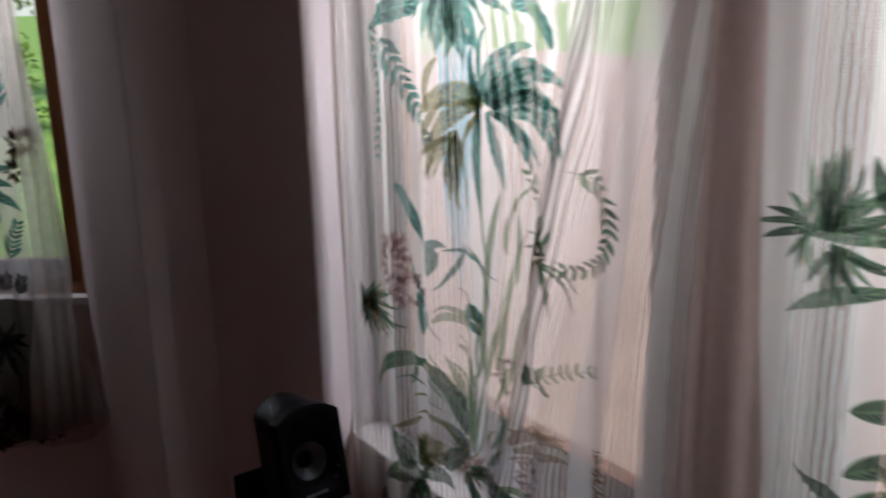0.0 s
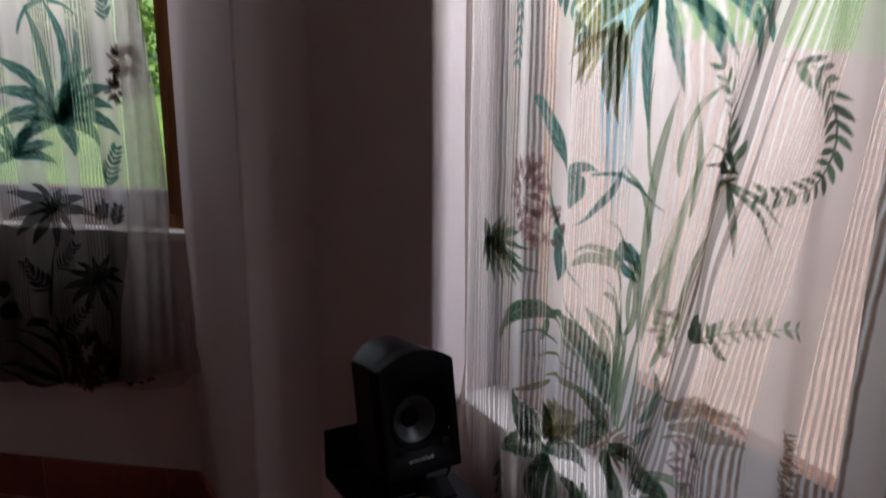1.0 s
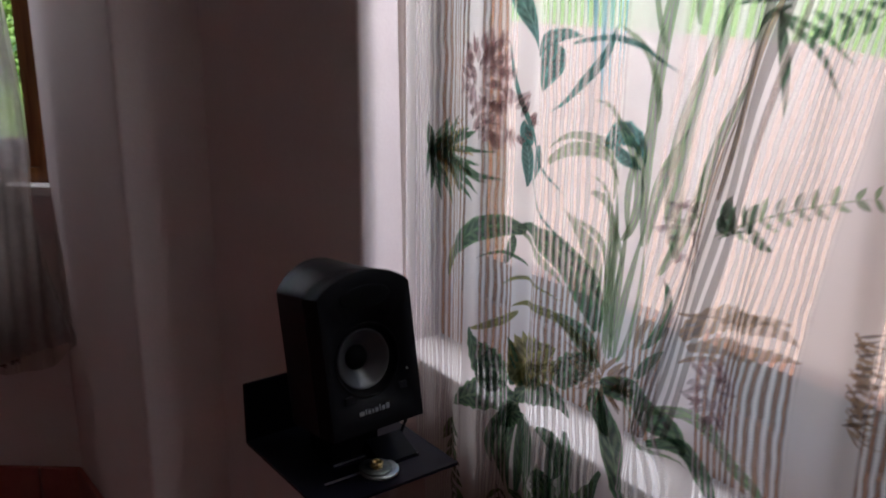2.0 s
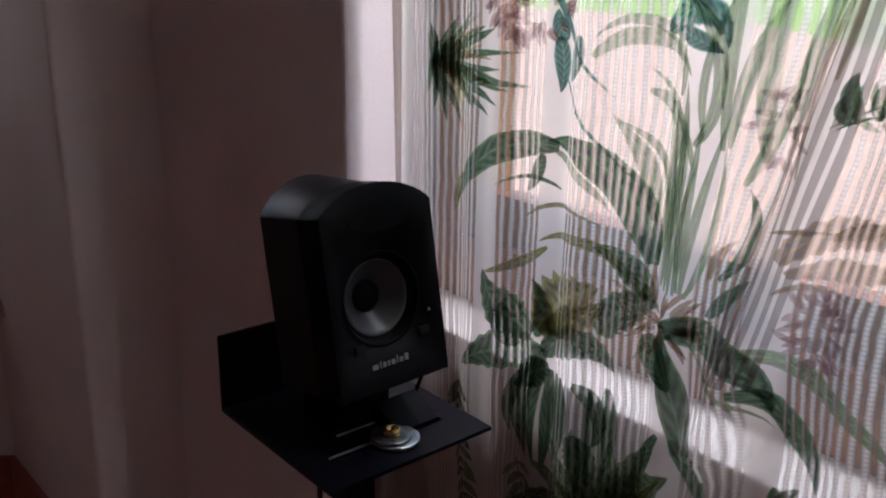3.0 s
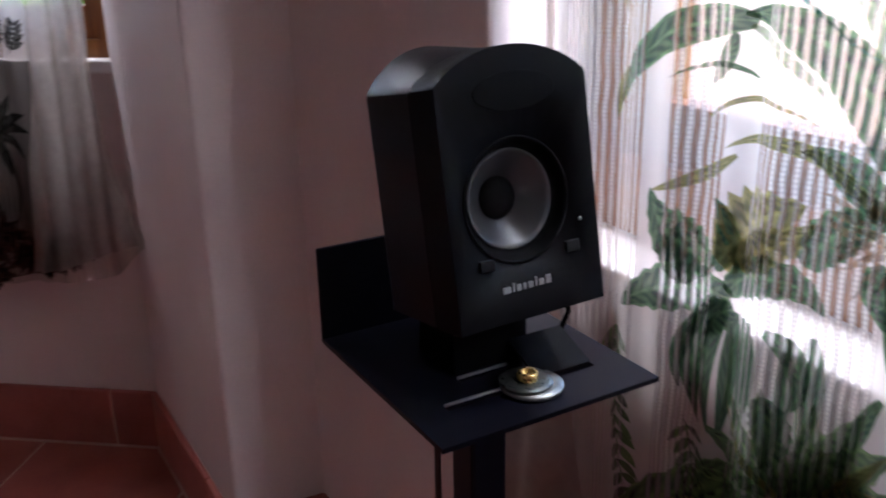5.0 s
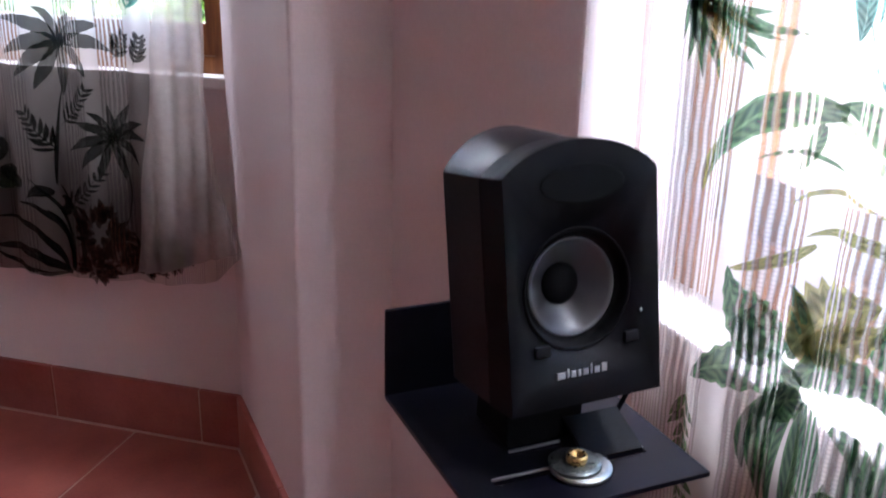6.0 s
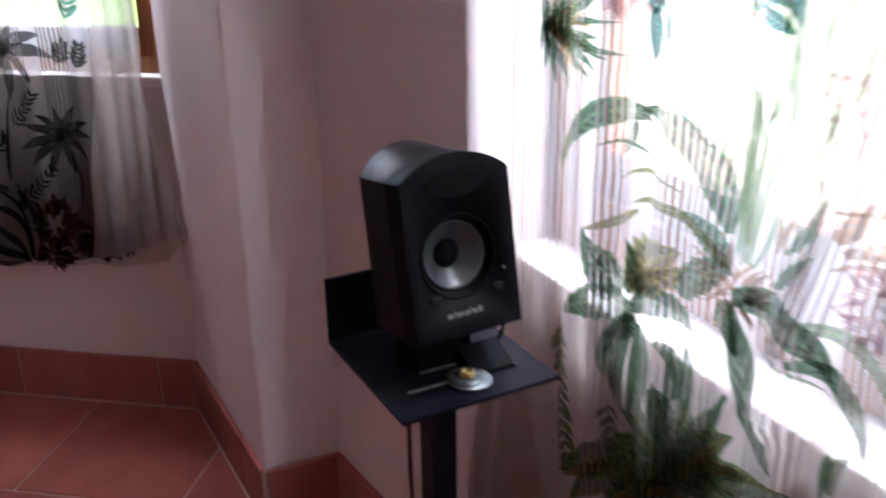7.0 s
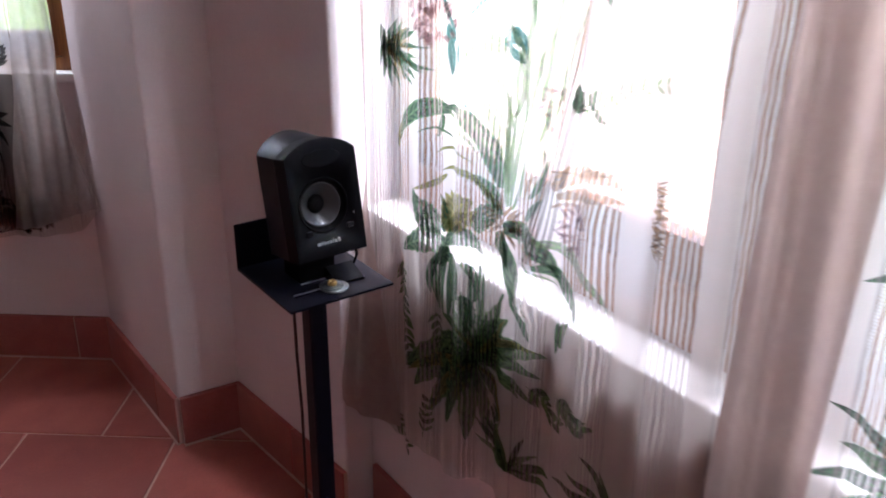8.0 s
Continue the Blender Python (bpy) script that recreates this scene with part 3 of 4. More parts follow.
m.leaf(0.149, 1.204, 43, 0.091, 0.017, -1)
m.leaf(0.149, 1.204, 30, 0.103, 0.019, -9)
m.leaf(0.149, 1.204, 24, 0.128, 0.017, -9)
m.leaf(0.149, 1.204, 11, 0.154, 0.012, -11)
m.leaf(0.149, 1.204, -12, 0.166, 0.017, 9)
m.leaf(0.149, 1.204, -16, 0.141, 0.017, 9)
m.leaf(0.149, 1.204, -24, 0.133, 0.016, 7)
m.leaf(0.149, 1.204, -32, 0.123, 0.015, 4)
m.leaf(0.149, 1.204, -37, 0.094, 0.017, 3)
m.leaf(0.149, 1.204, -58, 0.096, 0.013, -11)
m.leaf(0.149, 1.204, -67, 0.081, 0.012, -20)
m.leaf(0.149, 1.204, -72, 0.062, 0.012, -33)
m.leaf(0.149, 1.204, 74, 0.047, 0.014, 48)
m.leaf(0.149, 1.204, -8, 0.128, 0.012, 14)
m.fan(0.151, 1.204, -95, 95, 9, .050, .011, -10, 101)
m.put("thistle_print", P_GREEN, curtain, "dark green spiky flower head")
m = Motif(wide_place, 0.003)
m.fan(0.160, 1.201, -62, 50, 11, .10, .009, 24, 11)
m.put("stamen_print", P_GOLD, curtain, "golden spikes of the flower head")
m = Motif(wide_place)
m.frond(0.752, 1.584, -13, 0.259, -170, 15, 0.034, 0.011, 55, 12)
m.fan(0.715, 1.433, 105, 205, 5, .075, .012, 20, 13)
m.fan(0.709, 1.422, 280, 330, 3, .10, .010, 10, 14)
m.frond(0.720, 1.434, 106, 0.141, 20, 8, 0.035, 0.01, 50, 16)
m.leaf(0.661, 1.175, 39, 0.048, 0.003, -44)
m.leaf(0.678, 1.184, 127, 0.046, 0.019, -70)
m.leaf(0.690, 1.186, 93, 0.039, 0.018, -39)
m.leaf(0.670, 1.180, 133, 0.027, 0.012, -67)
m.leaf(0.694, 1.185, -28, 0.028, 0.014, 6)
m.put("branch_print", P_GREEN, curtain, "green fern sprays")
m = Motif(wide_place)
m.leaf(0.516, 0.978, 89, 0.200, 0.013, -2, 0, 14)
m.leaf(0.510, 0.980, 88, 0.207, 0.011, 6, 0, 14)
m.leaf(0.524, 0.980, 86, 0.190, 0.013, -1, 0, 14)
m.leaf(0.529, 0.984, 98, 0.149, 0.009, -26, 0, 14)
m.leaf(0.504, 0.984, 82, 0.156, 0.011, 32, 0, 14)
m.leaf(0.537, 0.980, 68, 0.171, 0.011, 25, 0, 14)
m.leaf(0.512, 1.035, 81, 0.171, 0.016, 15, 0, 14)
m.leaf(0.532, 0.982, 87, 0.203, 0.012, -17, 0, 14)
m.leaf(0.492, 1.010, 74, 0.184, 0.020, 32, 0, 14)
m.leaf(0.485, 1.052, 87, 0.128, 0.024, 60, 0, 14)
m.leaf(0.505, 1.082, 96, 0.101, 0.012, 69, 0, 14)
m.leaf(0.410, 1.223, 46, 0.134, 0.022, -113, 0, 14)
m.leaf(0.472, 1.192, -14, 0.092, 0.019, -99, 0, 14)
m.leaf(0.541, 1.148, 103, 0.154, 0.011, -48, 0, 14)
m.leaf(0.570, 1.146, 85, 0.148, 0.017, -18, 0, 14)
m.leaf(0.533, 1.118, 103, 0.120, 0.011, 43, 0, 14)
m.leaf(0.585, 1.110, 68, 0.151, 0.014, 17, 0, 14)
m.leaf(0.563, 1.142, 91, 0.394, 0.022, -14, 0, 14)
m.leaf(0.598, 1.133, 95, 0.335, 0.020, -32, 0, 14)
m.leaf(0.533, 1.142, 58, 0.215, 0.021, 114, 0, 14)
m.leaf(0.510, 1.190, 79, 0.160, 0.016, 159, 0, 14)
m.leaf(0.618, 1.163, 88, 0.229, 0.021, -38, 0, 14)
m.leaf(0.575, 1.296, 87, 0.149, 0.013, 86, 0, 14)
m.leaf(0.607, 1.406, 95, 0.168, 0.014, -67, 0, 14)
m.leaf(0.581, 1.380, 115, 0.180, 0.013, -43, 0, 14)
m.leaf(0.627, 1.352, 75, 0.177, 0.013, 33, 0, 14)
m.frond(0.657, 1.177, 35, 0.161, -20, 9, 0.028, 0.009, 60, 15)
m.put("reed_print", P_PALE, curtain, "pale green reeds")
m = Motif(wide_place)
m.leaf(0.358, 1.116, -184, 0.210, 0.043, 70, 0, 14)
m.leaf(0.489, 1.003, 98, 0.210, 0.055, 92, 0, 14)
m.leaf(0.338, 1.105, -111, 0.055, 0.025, -15)
m.leaf(0.366, 1.067, -202, 0.098, 0.007, 60)
m.leaf(0.486, 0.960, 105, 0.089, 0.036, 81, 0, 14)
m.leaf(0.330, 0.872, 160, 0.110, 0.065, -49, .10, 14)
m.leaf(0.333, 0.876, 46, 0.083, 0.037, 113, .10, 14)
m.leaf(0.305, 0.851, 135, 0.065, 0.040, -68)
m.leaf(0.438, 0.905, 78, 0.091, 0.051, -81, .10, 14)
m.leaf(0.358, 0.849, -184, 0.158, 0.062, 49, .10, 14)
m.leaf(0.354, 0.855, 59, 0.124, 0.050, -115, .10, 14)
m.leaf(0.363, 0.840, -153, 0.076, 0.048, 23, .10, 14)
m.leaf(0.343, 0.838, -129, 0.152, 0.036, 72, 0, 14)
m.leaf(0.355, 0.838, -119, 0.153, 0.029, 54, 0, 14)
m.leaf(0.367, 0.838, -92, 0.152, 0.029, -4, 0, 14)
m.leaf(0.379, 0.838, -83, 0.133, 0.024, -17, 0, 14)
m.leaf(0.390, 0.838, -76, 0.110, 0.018, -29, 0, 14)
m.leaf(0.409, 0.834, -23, 0.095, 0.029, -110, 0, 14)
m.leaf(0.331, 0.831, -136, 0.114, 0.021, 64, 0, 14)
m.leaf(0.427, 0.834, -84, 0.129, 0.018, -18, 0, 14)
m.leaf(0.450, 0.841, -85, 0.132, 0.031, -16, 0, 14)
m.leaf(0.407, 0.765, -53, 0.081, 0.042, -65, .10, 14)
m.leaf(0.490, 0.922, -66, 0.068, 0.053, 27, 0, 14)
m.leaf(0.510, 0.928, -74, 0.205, 0.048, 14, 0, 14)
m.leaf(0.506, 0.933, 25, 0.159, 0.046, -107, 0, 14)
m.leaf(0.596, 0.892, 5, 0.131, 0.034, -94, 0, 14)
m.leaf(0.570, 1.009, 44, 0.107, 0.016, 75, 0, 14)
m.leaf(0.560, 0.964, 54, 0.067, 0.019, -5)
m.leaf(0.517, 0.808, -115, 0.095, 0.024, 7)
m.leaf(0.648, 0.805, -89, 0.062, 0.021, -8)
m.put("leaf_print", P_GREEN, curtain, "large dark green drooping leaves")
m = Motif(wide_place, 0.0028)
m.leaf(0.587, 0.937, 11, 0.185, 0.024, -79, 0, 14)
m.leaf(0.352, 1.112, -19, 0.107, 0.014, -34)
m.leaf(0.543, 0.932, -54, 0.117, 0.008, 41)
m.leaf(0.328, 0.808, -109, 0.089, 0.010, 45)
m.leaf(0.365, 0.813, -82, 0.106, 0.008, -26)
m.leaf(0.288, 0.930, -52, 0.066, 0.006, -0)
m.put("leaf_print", P_PALE, curtain, "pale green leaf highlights")
m = Motif(wide_place)
m.leaf(0.626, 1.043, 56, 0.147, 0.035, -90, .14, 22)
m.leaf(0.634, 1.032, 22, 0.127, 0.026, -23, .14, 22)
m.leaf(0.664, 1.072, 37, 0.087, 0.019, -45, .14, 22)
m.leaf(0.612, 1.068, 24, 0.063, 0.005, -36)
m.leaf(0.624, 1.010, 39, 0.067, 0.007, -72)
for k in range(11):
    m.fan(0.804, 0.999 + .0105 * k, -28, 30, 4, .034, .0055, 0, 190 + k)
m.leaf(0.656, 1.219, 79, 0.254, 0.014, -9, 0, 14)
m.leaf(0.632, 1.125, 92, 0.209, 0.011, -30, 0, 14)
m.leaf(0.520, 0.939, 167, 0.056, 0.013, 0)
m.leaf(0.560, 1.007, 82, 0.055, 0.013, -45)
m.leaf(0.555, 1.001, 64, 0.074, 0.005, 21)
m.tuft(0.508, 0.945, 40, .04, .022, .035, .008, 20)
m.put("pod_print", P_BROWN, curtain, "brown bristly seed pod and stems")
m = Motif(wide_place)
m.leaf(0.446, 0.654, 145, 0.118, 0.037, 26, .10, 14)
m.leaf(0.446, 0.654, 129, 0.128, 0.032, 0, .10, 14)
m.leaf(0.446, 0.654, 115, 0.129, 0.031, -20, .10, 14)
m.leaf(0.446, 0.654, 76, 0.124, 0.036, 18, .10, 14)
m.leaf(0.446, 0.654, 68, 0.147, 0.046, -3, .10, 14)
m.leaf(0.446, 0.654, 59, 0.149, 0.057, -19, .10, 14)
m.leaf(0.446, 0.654, 46, 0.152, 0.053, -37, .10, 14)
m.leaf(0.446, 0.654, 36, 0.187, 0.048, -34, .10, 14)
m.leaf(0.446, 0.654, -194, 0.126, 0.041, 43, .10, 14)
m.leaf(0.440, 0.640, -172, 0.248, 0.071, 40, .10, 14)
m.leaf(0.440, 0.640, -159, 0.243, 0.074, 36, .10, 14)
m.leaf(0.440, 0.640, -140, 0.242, 0.069, 28, .10, 14)
m.leaf(0.440, 0.640, -123, 0.208, 0.056, 22, .10, 14)
m.leaf(0.440, 0.640, -98, 0.203, 0.051, 7, .10, 14)
m.leaf(0.440, 0.640, -73, 0.183, 0.043, -9, .10, 14)
m.leaf(0.440, 0.640, -33, 0.145, 0.038, -41, .10, 14)
m.leaf(0.440, 0.640, 21, 0.140, 0.038, -72, .10, 14)
m.leaf(0.440, 0.640, 36, 0.179, 0.040, -56, .10, 14)
m.leaf(0.440, 0.640, 16, 0.176, 0.031, -57, .10, 14)
m.frond(0.197, 0.784, -83, 0.236, 10, 13, 0.045, 0.014, 55, 21)
m.frond(0.306, 0.696, -70, 0.103, -10, 7, 0.034, 0.012, 55, 22)
m.frond(0.655, 0.663, -36, 0.071, 10, 8, 0.035, 0.012, 55, 27)
m.frond(0.585, 0.649, -35, 0.087, 14, 8, 0.035, 0.012, 55, 28)
m.frond(0.139, 0.386, -37, 0.106, 8, 6, 0.04, 0.012, 50, 29)
m.leaf(0.659, 0.760, 113, 0.061, 0.021, -81)
m.frond(0.282, 0.374, 83, 0.096, 0, 5, 0.03, 0.012, 50, 30)
m.frond(0.505, 0.457, 87, 0.090, 6, 6, 0.04, 0.014, 50, 31)
m.fan(.55, .44, 20, 160, 9, .12, .024, 25, 32)
m.fan(.78, .47, 0, 180, 9, .12, .022, 30, 33)
m.put("palm_print", P_MID, curtain, "dark green fan palms and ferns")
m = Motif(wide_place, 0.0032)
m.leaf(0.434, 0.621, -167, 0.225, 0.036, 27)
m.leaf(0.434, 0.621, -140, 0.214, 0.036, 25)
m.leaf(0.458, 0.661, 51, 0.169, 0.021, -65)
m.leaf(0.454, 0.626, -11, 0.129, 0.016, -84)
m.leaf(0.438, 0.661, 143, 0.109, 0.010, -26)
m.leaf(0.465, 0.664, 55, 0.123, 0.018, 1)
m.leaf(0.429, 0.591, -125, 0.153, 0.028, 18)
m.put("leaf_print", P_OLIVE, curtain, "olive palm leaf highlights")
m = Motif(wide_place, 0.0012)
m.begin()
for i in range(7):
    m.leaf(0.448 + 0.0136 * i, 1.831 - .02 * (i % 3), 270 - i * 0.6, 0.432 + .03 * (i % 4), .011, 3)
m.depth -= 1
m.put("fall_print", P_BLUE, curtain, "pale blue printed waterfall")

second = empty("curtain", "second sheer curtain with a green printed flower head", "curtain", group="printed curtains")
panel("panel", second, lambda h, z, lift=0.0: wide_place(h, z, lift + 0.004), lambda a, z: 0.985 + 1.28 * a, lambda h: wide_hem(h) - 0.02, 2.31, 240, 60)
m = Motif(wide_place, 0.0065)
m.fan(1.108, 1.569, 70, 290, 10, .06, .014, 30, 40)
m.fan(1.132, 1.579, 20, 120, 9, .10, .020, -20, 41)
m.fan(1.200, 1.599, 10, 110, 8, .10, .022, -20, 47)
m.fan(1.142, 1.554, -20, -110, 8, .08, .016, -20, 48)
m.leaf(1.088, 1.569, 4, .24, .03, 12)
m.leaf(1.208, 1.514, 195, .14, .028, 30)
m.leaf(1.228, 1.359, 190, 0.055, 0.042, 10)
m.leaf(1.238, 1.294, 205, 0.077, 0.042, 20)
m.leaf(1.228, 1.244, 215, 0.072, 0.035, 20)
m.fan(1.278, 1.124, 60, 250, 9, .2, .045, 30, 42, .15)
m.fan(1.208, 0.824, 20, 200, 9, .17, .035, 35, 43)
m.fan(1.450, 1.574, 0, 360, 15, .2, .03, 30, 44)
m.fan(1.278, 0.574, 0, 200, 11, .17, .035, 35, 45)
m.put("flower_print", P_GREEN, second, "green spiky flower head and leaves")


def far_hem(h):
    a = -h
    return 0.455 + 0.010 * math.sin(9 * a) + 0.115 / (1 + math.exp((a - 0.065) * 34))


third = empty("curtain", "short sheer curtain with a wavy hem, dark palms printed on it", "curtain", group="printed curtains")


def far_edge(z):
    """The free edge beside the pier: drawn in above the sill, swinging out to the hem."""
    if z > 1.15:
        return -0.012 - 0.065 * min(1.0, (z - 1.15) / 0.6)
    return -0.012 - 0.014 * math.exp(-((z - 0.93) / 0.07) ** 2) + 0.075 * max(0.0, (0.90 - z) / 0.34) ** 1.6


def far_h(a, z):
    return far_edge(z) - a * (1.0 + far_edge(z))


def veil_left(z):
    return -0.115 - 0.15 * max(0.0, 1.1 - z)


panel("panel", third, far_place, far_h, far_hem, 2.31, 200, 80)
# dark sheet below the sill: shade between cloth and wall, painted as colour
panel("ground_print", third, far_place, lambda a, z: veil_left(z) - 0.005 - 0.80 * a, lambda h: far_hem(h) + 0.004, 0.955, 120, 30, P_WALL_SHADE, "dark brownish sheet painting the shade behind the cloth", 0.0012)


def far_gather(h, z, lift=0.0):
    return far_place(h, z, lift + 0.006 + 0.006 * math.sin(2 * math.pi * h / 0.045 + 0.6 * math.sin(2.5 * z)))


panel("margin", third, far_gather, lambda a, z: far_edge(z) - 0.003 + a * (veil_left(z) - far_edge(z)), lambda h: far_hem(h) + 0.012, 2.31, 30, 70, VEIL, "gathered white edge of the curtain", 0.008)
m = Motif(far_place, 0.003)
m.leaf(-0.258, 0.798, 141, 0.108, 0.026, 48, .06, 12)
m.leaf(-0.258, 0.798, -181, 0.126, 0.030, 38, .06, 12)
m.leaf(-0.258, 0.798, -152, 0.115, 0.030, 30, .06, 12)
m.leaf(-0.258, 0.798, -117, 0.109, 0.027, 12, .06, 12)
m.leaf(-0.258, 0.798, -68, 0.099, 0.024, -18, .06, 12)
m.leaf(-0.258, 0.798, -17, 0.089, 0.024, -48, .06, 12)
m.leaf(-0.258, 0.798, 29, 0.090, 0.027, -57, .06, 12)
m.leaf(-0.258, 0.798, 49, 0.095, 0.029, -46, .06, 12)
m.leaf(-0.258, 0.798, 72, 0.095, 0.027, -18, .06, 12)
m.leaf(-0.258, 0.798, 90, 0.082, 0.024, 15, .06, 12)
m.leaf(-0.258, 0.798, 111, 0.086, 0.024, 47, .06, 12)
m.leaf(-0.259, 0.791, -60, 0.206, 0.006, -55)
m.leaf(-0.381, 1.011, 140, 0.159, 0.038, 46, .06, 12)
m.leaf(-0.381, 1.011, -189, 0.153, 0.044, 45, .06, 12)
m.leaf(-0.381, 1.011, -162, 0.152, 0.044, 35, .06, 12)
m.leaf(-0.381, 1.011, -134, 0.132, 0.040, 23, .06, 12)
m.leaf(-0.381, 1.011, -87, 0.120, 0.036, -8, .06, 12)
m.leaf(-0.381, 1.011, -22, 0.104, 0.034, -54, .06, 12)
m.leaf(-0.381, 1.011, 18, 0.139, 0.040, -53, .06, 12)
m.leaf(-0.381, 1.011, 46, 0.121, 0.042, -54, .06, 12)
m.leaf(-0.381, 1.011, 77, 0.079, 0.038, -36, .06, 12)
m.leaf(-0.381, 1.011, 104, 0.103, 0.034, 55, .06, 12)
m.leaf(-0.060, 0.977, 121, 0.064, 0.012, 73, .06, 12)
m.leaf(-0.060, 0.977, -164, 0.065, 0.014, 51, .06, 12)
m.put("palm_print", P_UNLIT, third, "green printed palms, darkened for the missing backlight")
m = Motif(far_place, 0.003)
m.leaf(-0.331, 1.274, 112, 0.274, 0.050, 51, .06, 12)
m.leaf(-0.331, 1.274, 123, 0.229, 0.053, 75, .06, 12)
m.leaf(-0.331, 1.274, -208, 0.218, 0.058, 78, .06, 12)
m.leaf(-0.331, 1.274, 28, 0.216, 0.053, -82, .06, 12)
m.leaf(-0.331, 1.274, 52, 0.202, 0.056, -84, .06, 12)
m.leaf(-0.331, 1.274, 59, 0.223, 0.056, -65, .06, 12)
m.leaf(-0.331, 1.274, 74, 0.201, 0.055, -46, .06, 12)
m.leaf(-0.331, 1.274, -38, 0.113, 0.050, -67, .06, 12)
m.leaf(-0.331, 1.274, -185, 0.171, 0.058, 79, .06, 12)
m.leaf(-0.331, 1.274, 14, 0.155, 0.050, -101, .06, 12)
m.leaf(-0.339, 1.290, 90, 0.320, 0.043, 26, .06, 12)
m.leaf(-0.320, 1.291, 69, 0.337, 0.034, 51, .06, 12)
m.leaf(-0.312, 1.282, 65, 0.263, 0.038, 27, .06, 12)
m.leaf(-0.482, 1.167, 113, 0.120, 0.036, 42, .06, 12)
m.leaf(-0.482, 1.167, 93, 0.106, 0.036, 21, .06, 12)
m.leaf(-0.482, 1.167, 68, 0.118, 0.040, -25, .06, 12)
m.leaf(-0.482, 1.167, 37, 0.142, 0.042, -42, .06, 12)
m.leaf(-0.482, 1.167, 14, 0.141, 0.038, -46, .06, 12)
m.leaf(-0.482, 1.167, -185, 0.101, 0.042, 56, .06, 12)
m.leaf(-0.220, 1.736, 141, 0.082, 0.022, 54, .06, 12)
m.leaf(-0.220, 1.736, -173, 0.087, 0.022, 42, .06, 12)
m.leaf(-0.220, 1.736, -129, 0.073, 0.022, 22, .06, 12)
m.leaf(-0.220, 1.736, -44, 0.064, 0.020, -38, .06, 12)
m.leaf(-0.220, 1.736, 15, 0.082, 0.022, -55, .06, 12)
m.leaf(-0.220, 1.736, 47, 0.082, 0.022, -47, .06, 12)
m.leaf(-0.220, 1.736, 81, 0.058, 0.020, -12, .06, 12)
m.leaf(-0.220, 1.736, 104, 0.063, 0.020, 50, .06, 12)
m.leaf(-0.460, 1.614, 62, 0.258, 0.014, -123)
m.leaf(-0.437, 1.519, 76, 0.258, 0.019, -141)
m.frond(-.20, 1.08, 75, .13, -10, 8, .05, .012, 50, 59)
m.frond(-.155, 1.55, 95, .10, -10, 7, .04, .012, 50, 60)
m.put("palm_print", P_TEAL, third, "green printed palms against the light")
m = Motif(far_place, 0.003)
m.leaf(-0.365, 0.475, 80, 0.219, 0.020, 53, 0, 14)
m.leaf(-0.424, 0.677, 89, 0.246, 0.014, -19, 0, 14)
m.leaf(-0.391, 0.464, 80, 0.269, 0.013, 76, 0, 14)
m.leaf(-0.509, 0.677, 173, 0.077, 0.051, -34)
m.leaf(-0.586, 0.662, 43, 0.083, 0.068, -12)
m.leaf(-0.574, 0.780, -95, 0.058, 0.054, 7)
m.leaf(-0.431, 0.655, -204, 0.078, 0.035, 83)
m.leaf(-0.420, 0.612, -4, 0.064, 0.038, 198)
m.leaf(-0.398, 0.471, 80, 0.249, 0.020, 114, .06, 12)
m.leaf(-0.408, 0.462, 107, 0.254, 0.022, 90, .06, 12)
m.leaf(-0.400, 0.458, 147, 0.240, 0.032, 46, .06, 12)
m.leaf(-0.391, 0.464, 87, 0.169, 0.017, 50, .06, 12)
m.leaf(-0.408, 0.459, 188, 0.242, 0.017, -48, .06, 12)
m.frond(-0.403, 0.621, 32, 0.145, 20, 8, 0.04, 0.01, 50, 56)
m.frond(-0.409, 0.751, 136, 0.119, -15, 8, 0.05, 0.012, 50, 57)
m.frond(-0.395, 0.822, 41, 0.116, 15, 8, 0.04, 0.01, 50, 58)
m.frond(-0.249, 0.979, 57, 0.060, 10, 6, 0.04, 0.012, 50, 59)
m.frond(-0.191, 0.970, 66, 0.063, 10, 6, 0.04, 0.012, 50, 61)
m.put("branch_print", P_UNLIT, third, "green printed branches, darkened for the missing backlight")
m = Motif(far_place, 0.003)
m.tuft(-0.305, 0.572, 110, .05, .045, .035, .018, 61)
m.tuft(-0.192, 0.518, 100, .055, .022, .03, .016, 62)
m.tuft(-0.120, 0.545, 70, .03, .022, .03, .016, 65)
m.tuft(-0.324, 0.480, 60, .04, .015, .03, .014, 162)
m.tuft(-0.109, 1.451, 50, .03, .03, .03, .016, 63)
m.tuft(-0.143, 1.369, 30, .012, .025, .025, .014, 66)
m.put("flower_print", P_RUST, third, "brown printed blossoms")

# ---------- loudspeaker on its stand ----------
PLATE_Z = 0.893
stand = empty("speaker_stand", "black steel speaker stand with slotted top bracket", "speaker stand", pose(-0.27, -0.345, 0, 0, 0, -4.5))
X0, X1, Y0, Y1 = -0.103, 0.0845, -0.1085, 0.088
SL, SR = -0.074, 0.056


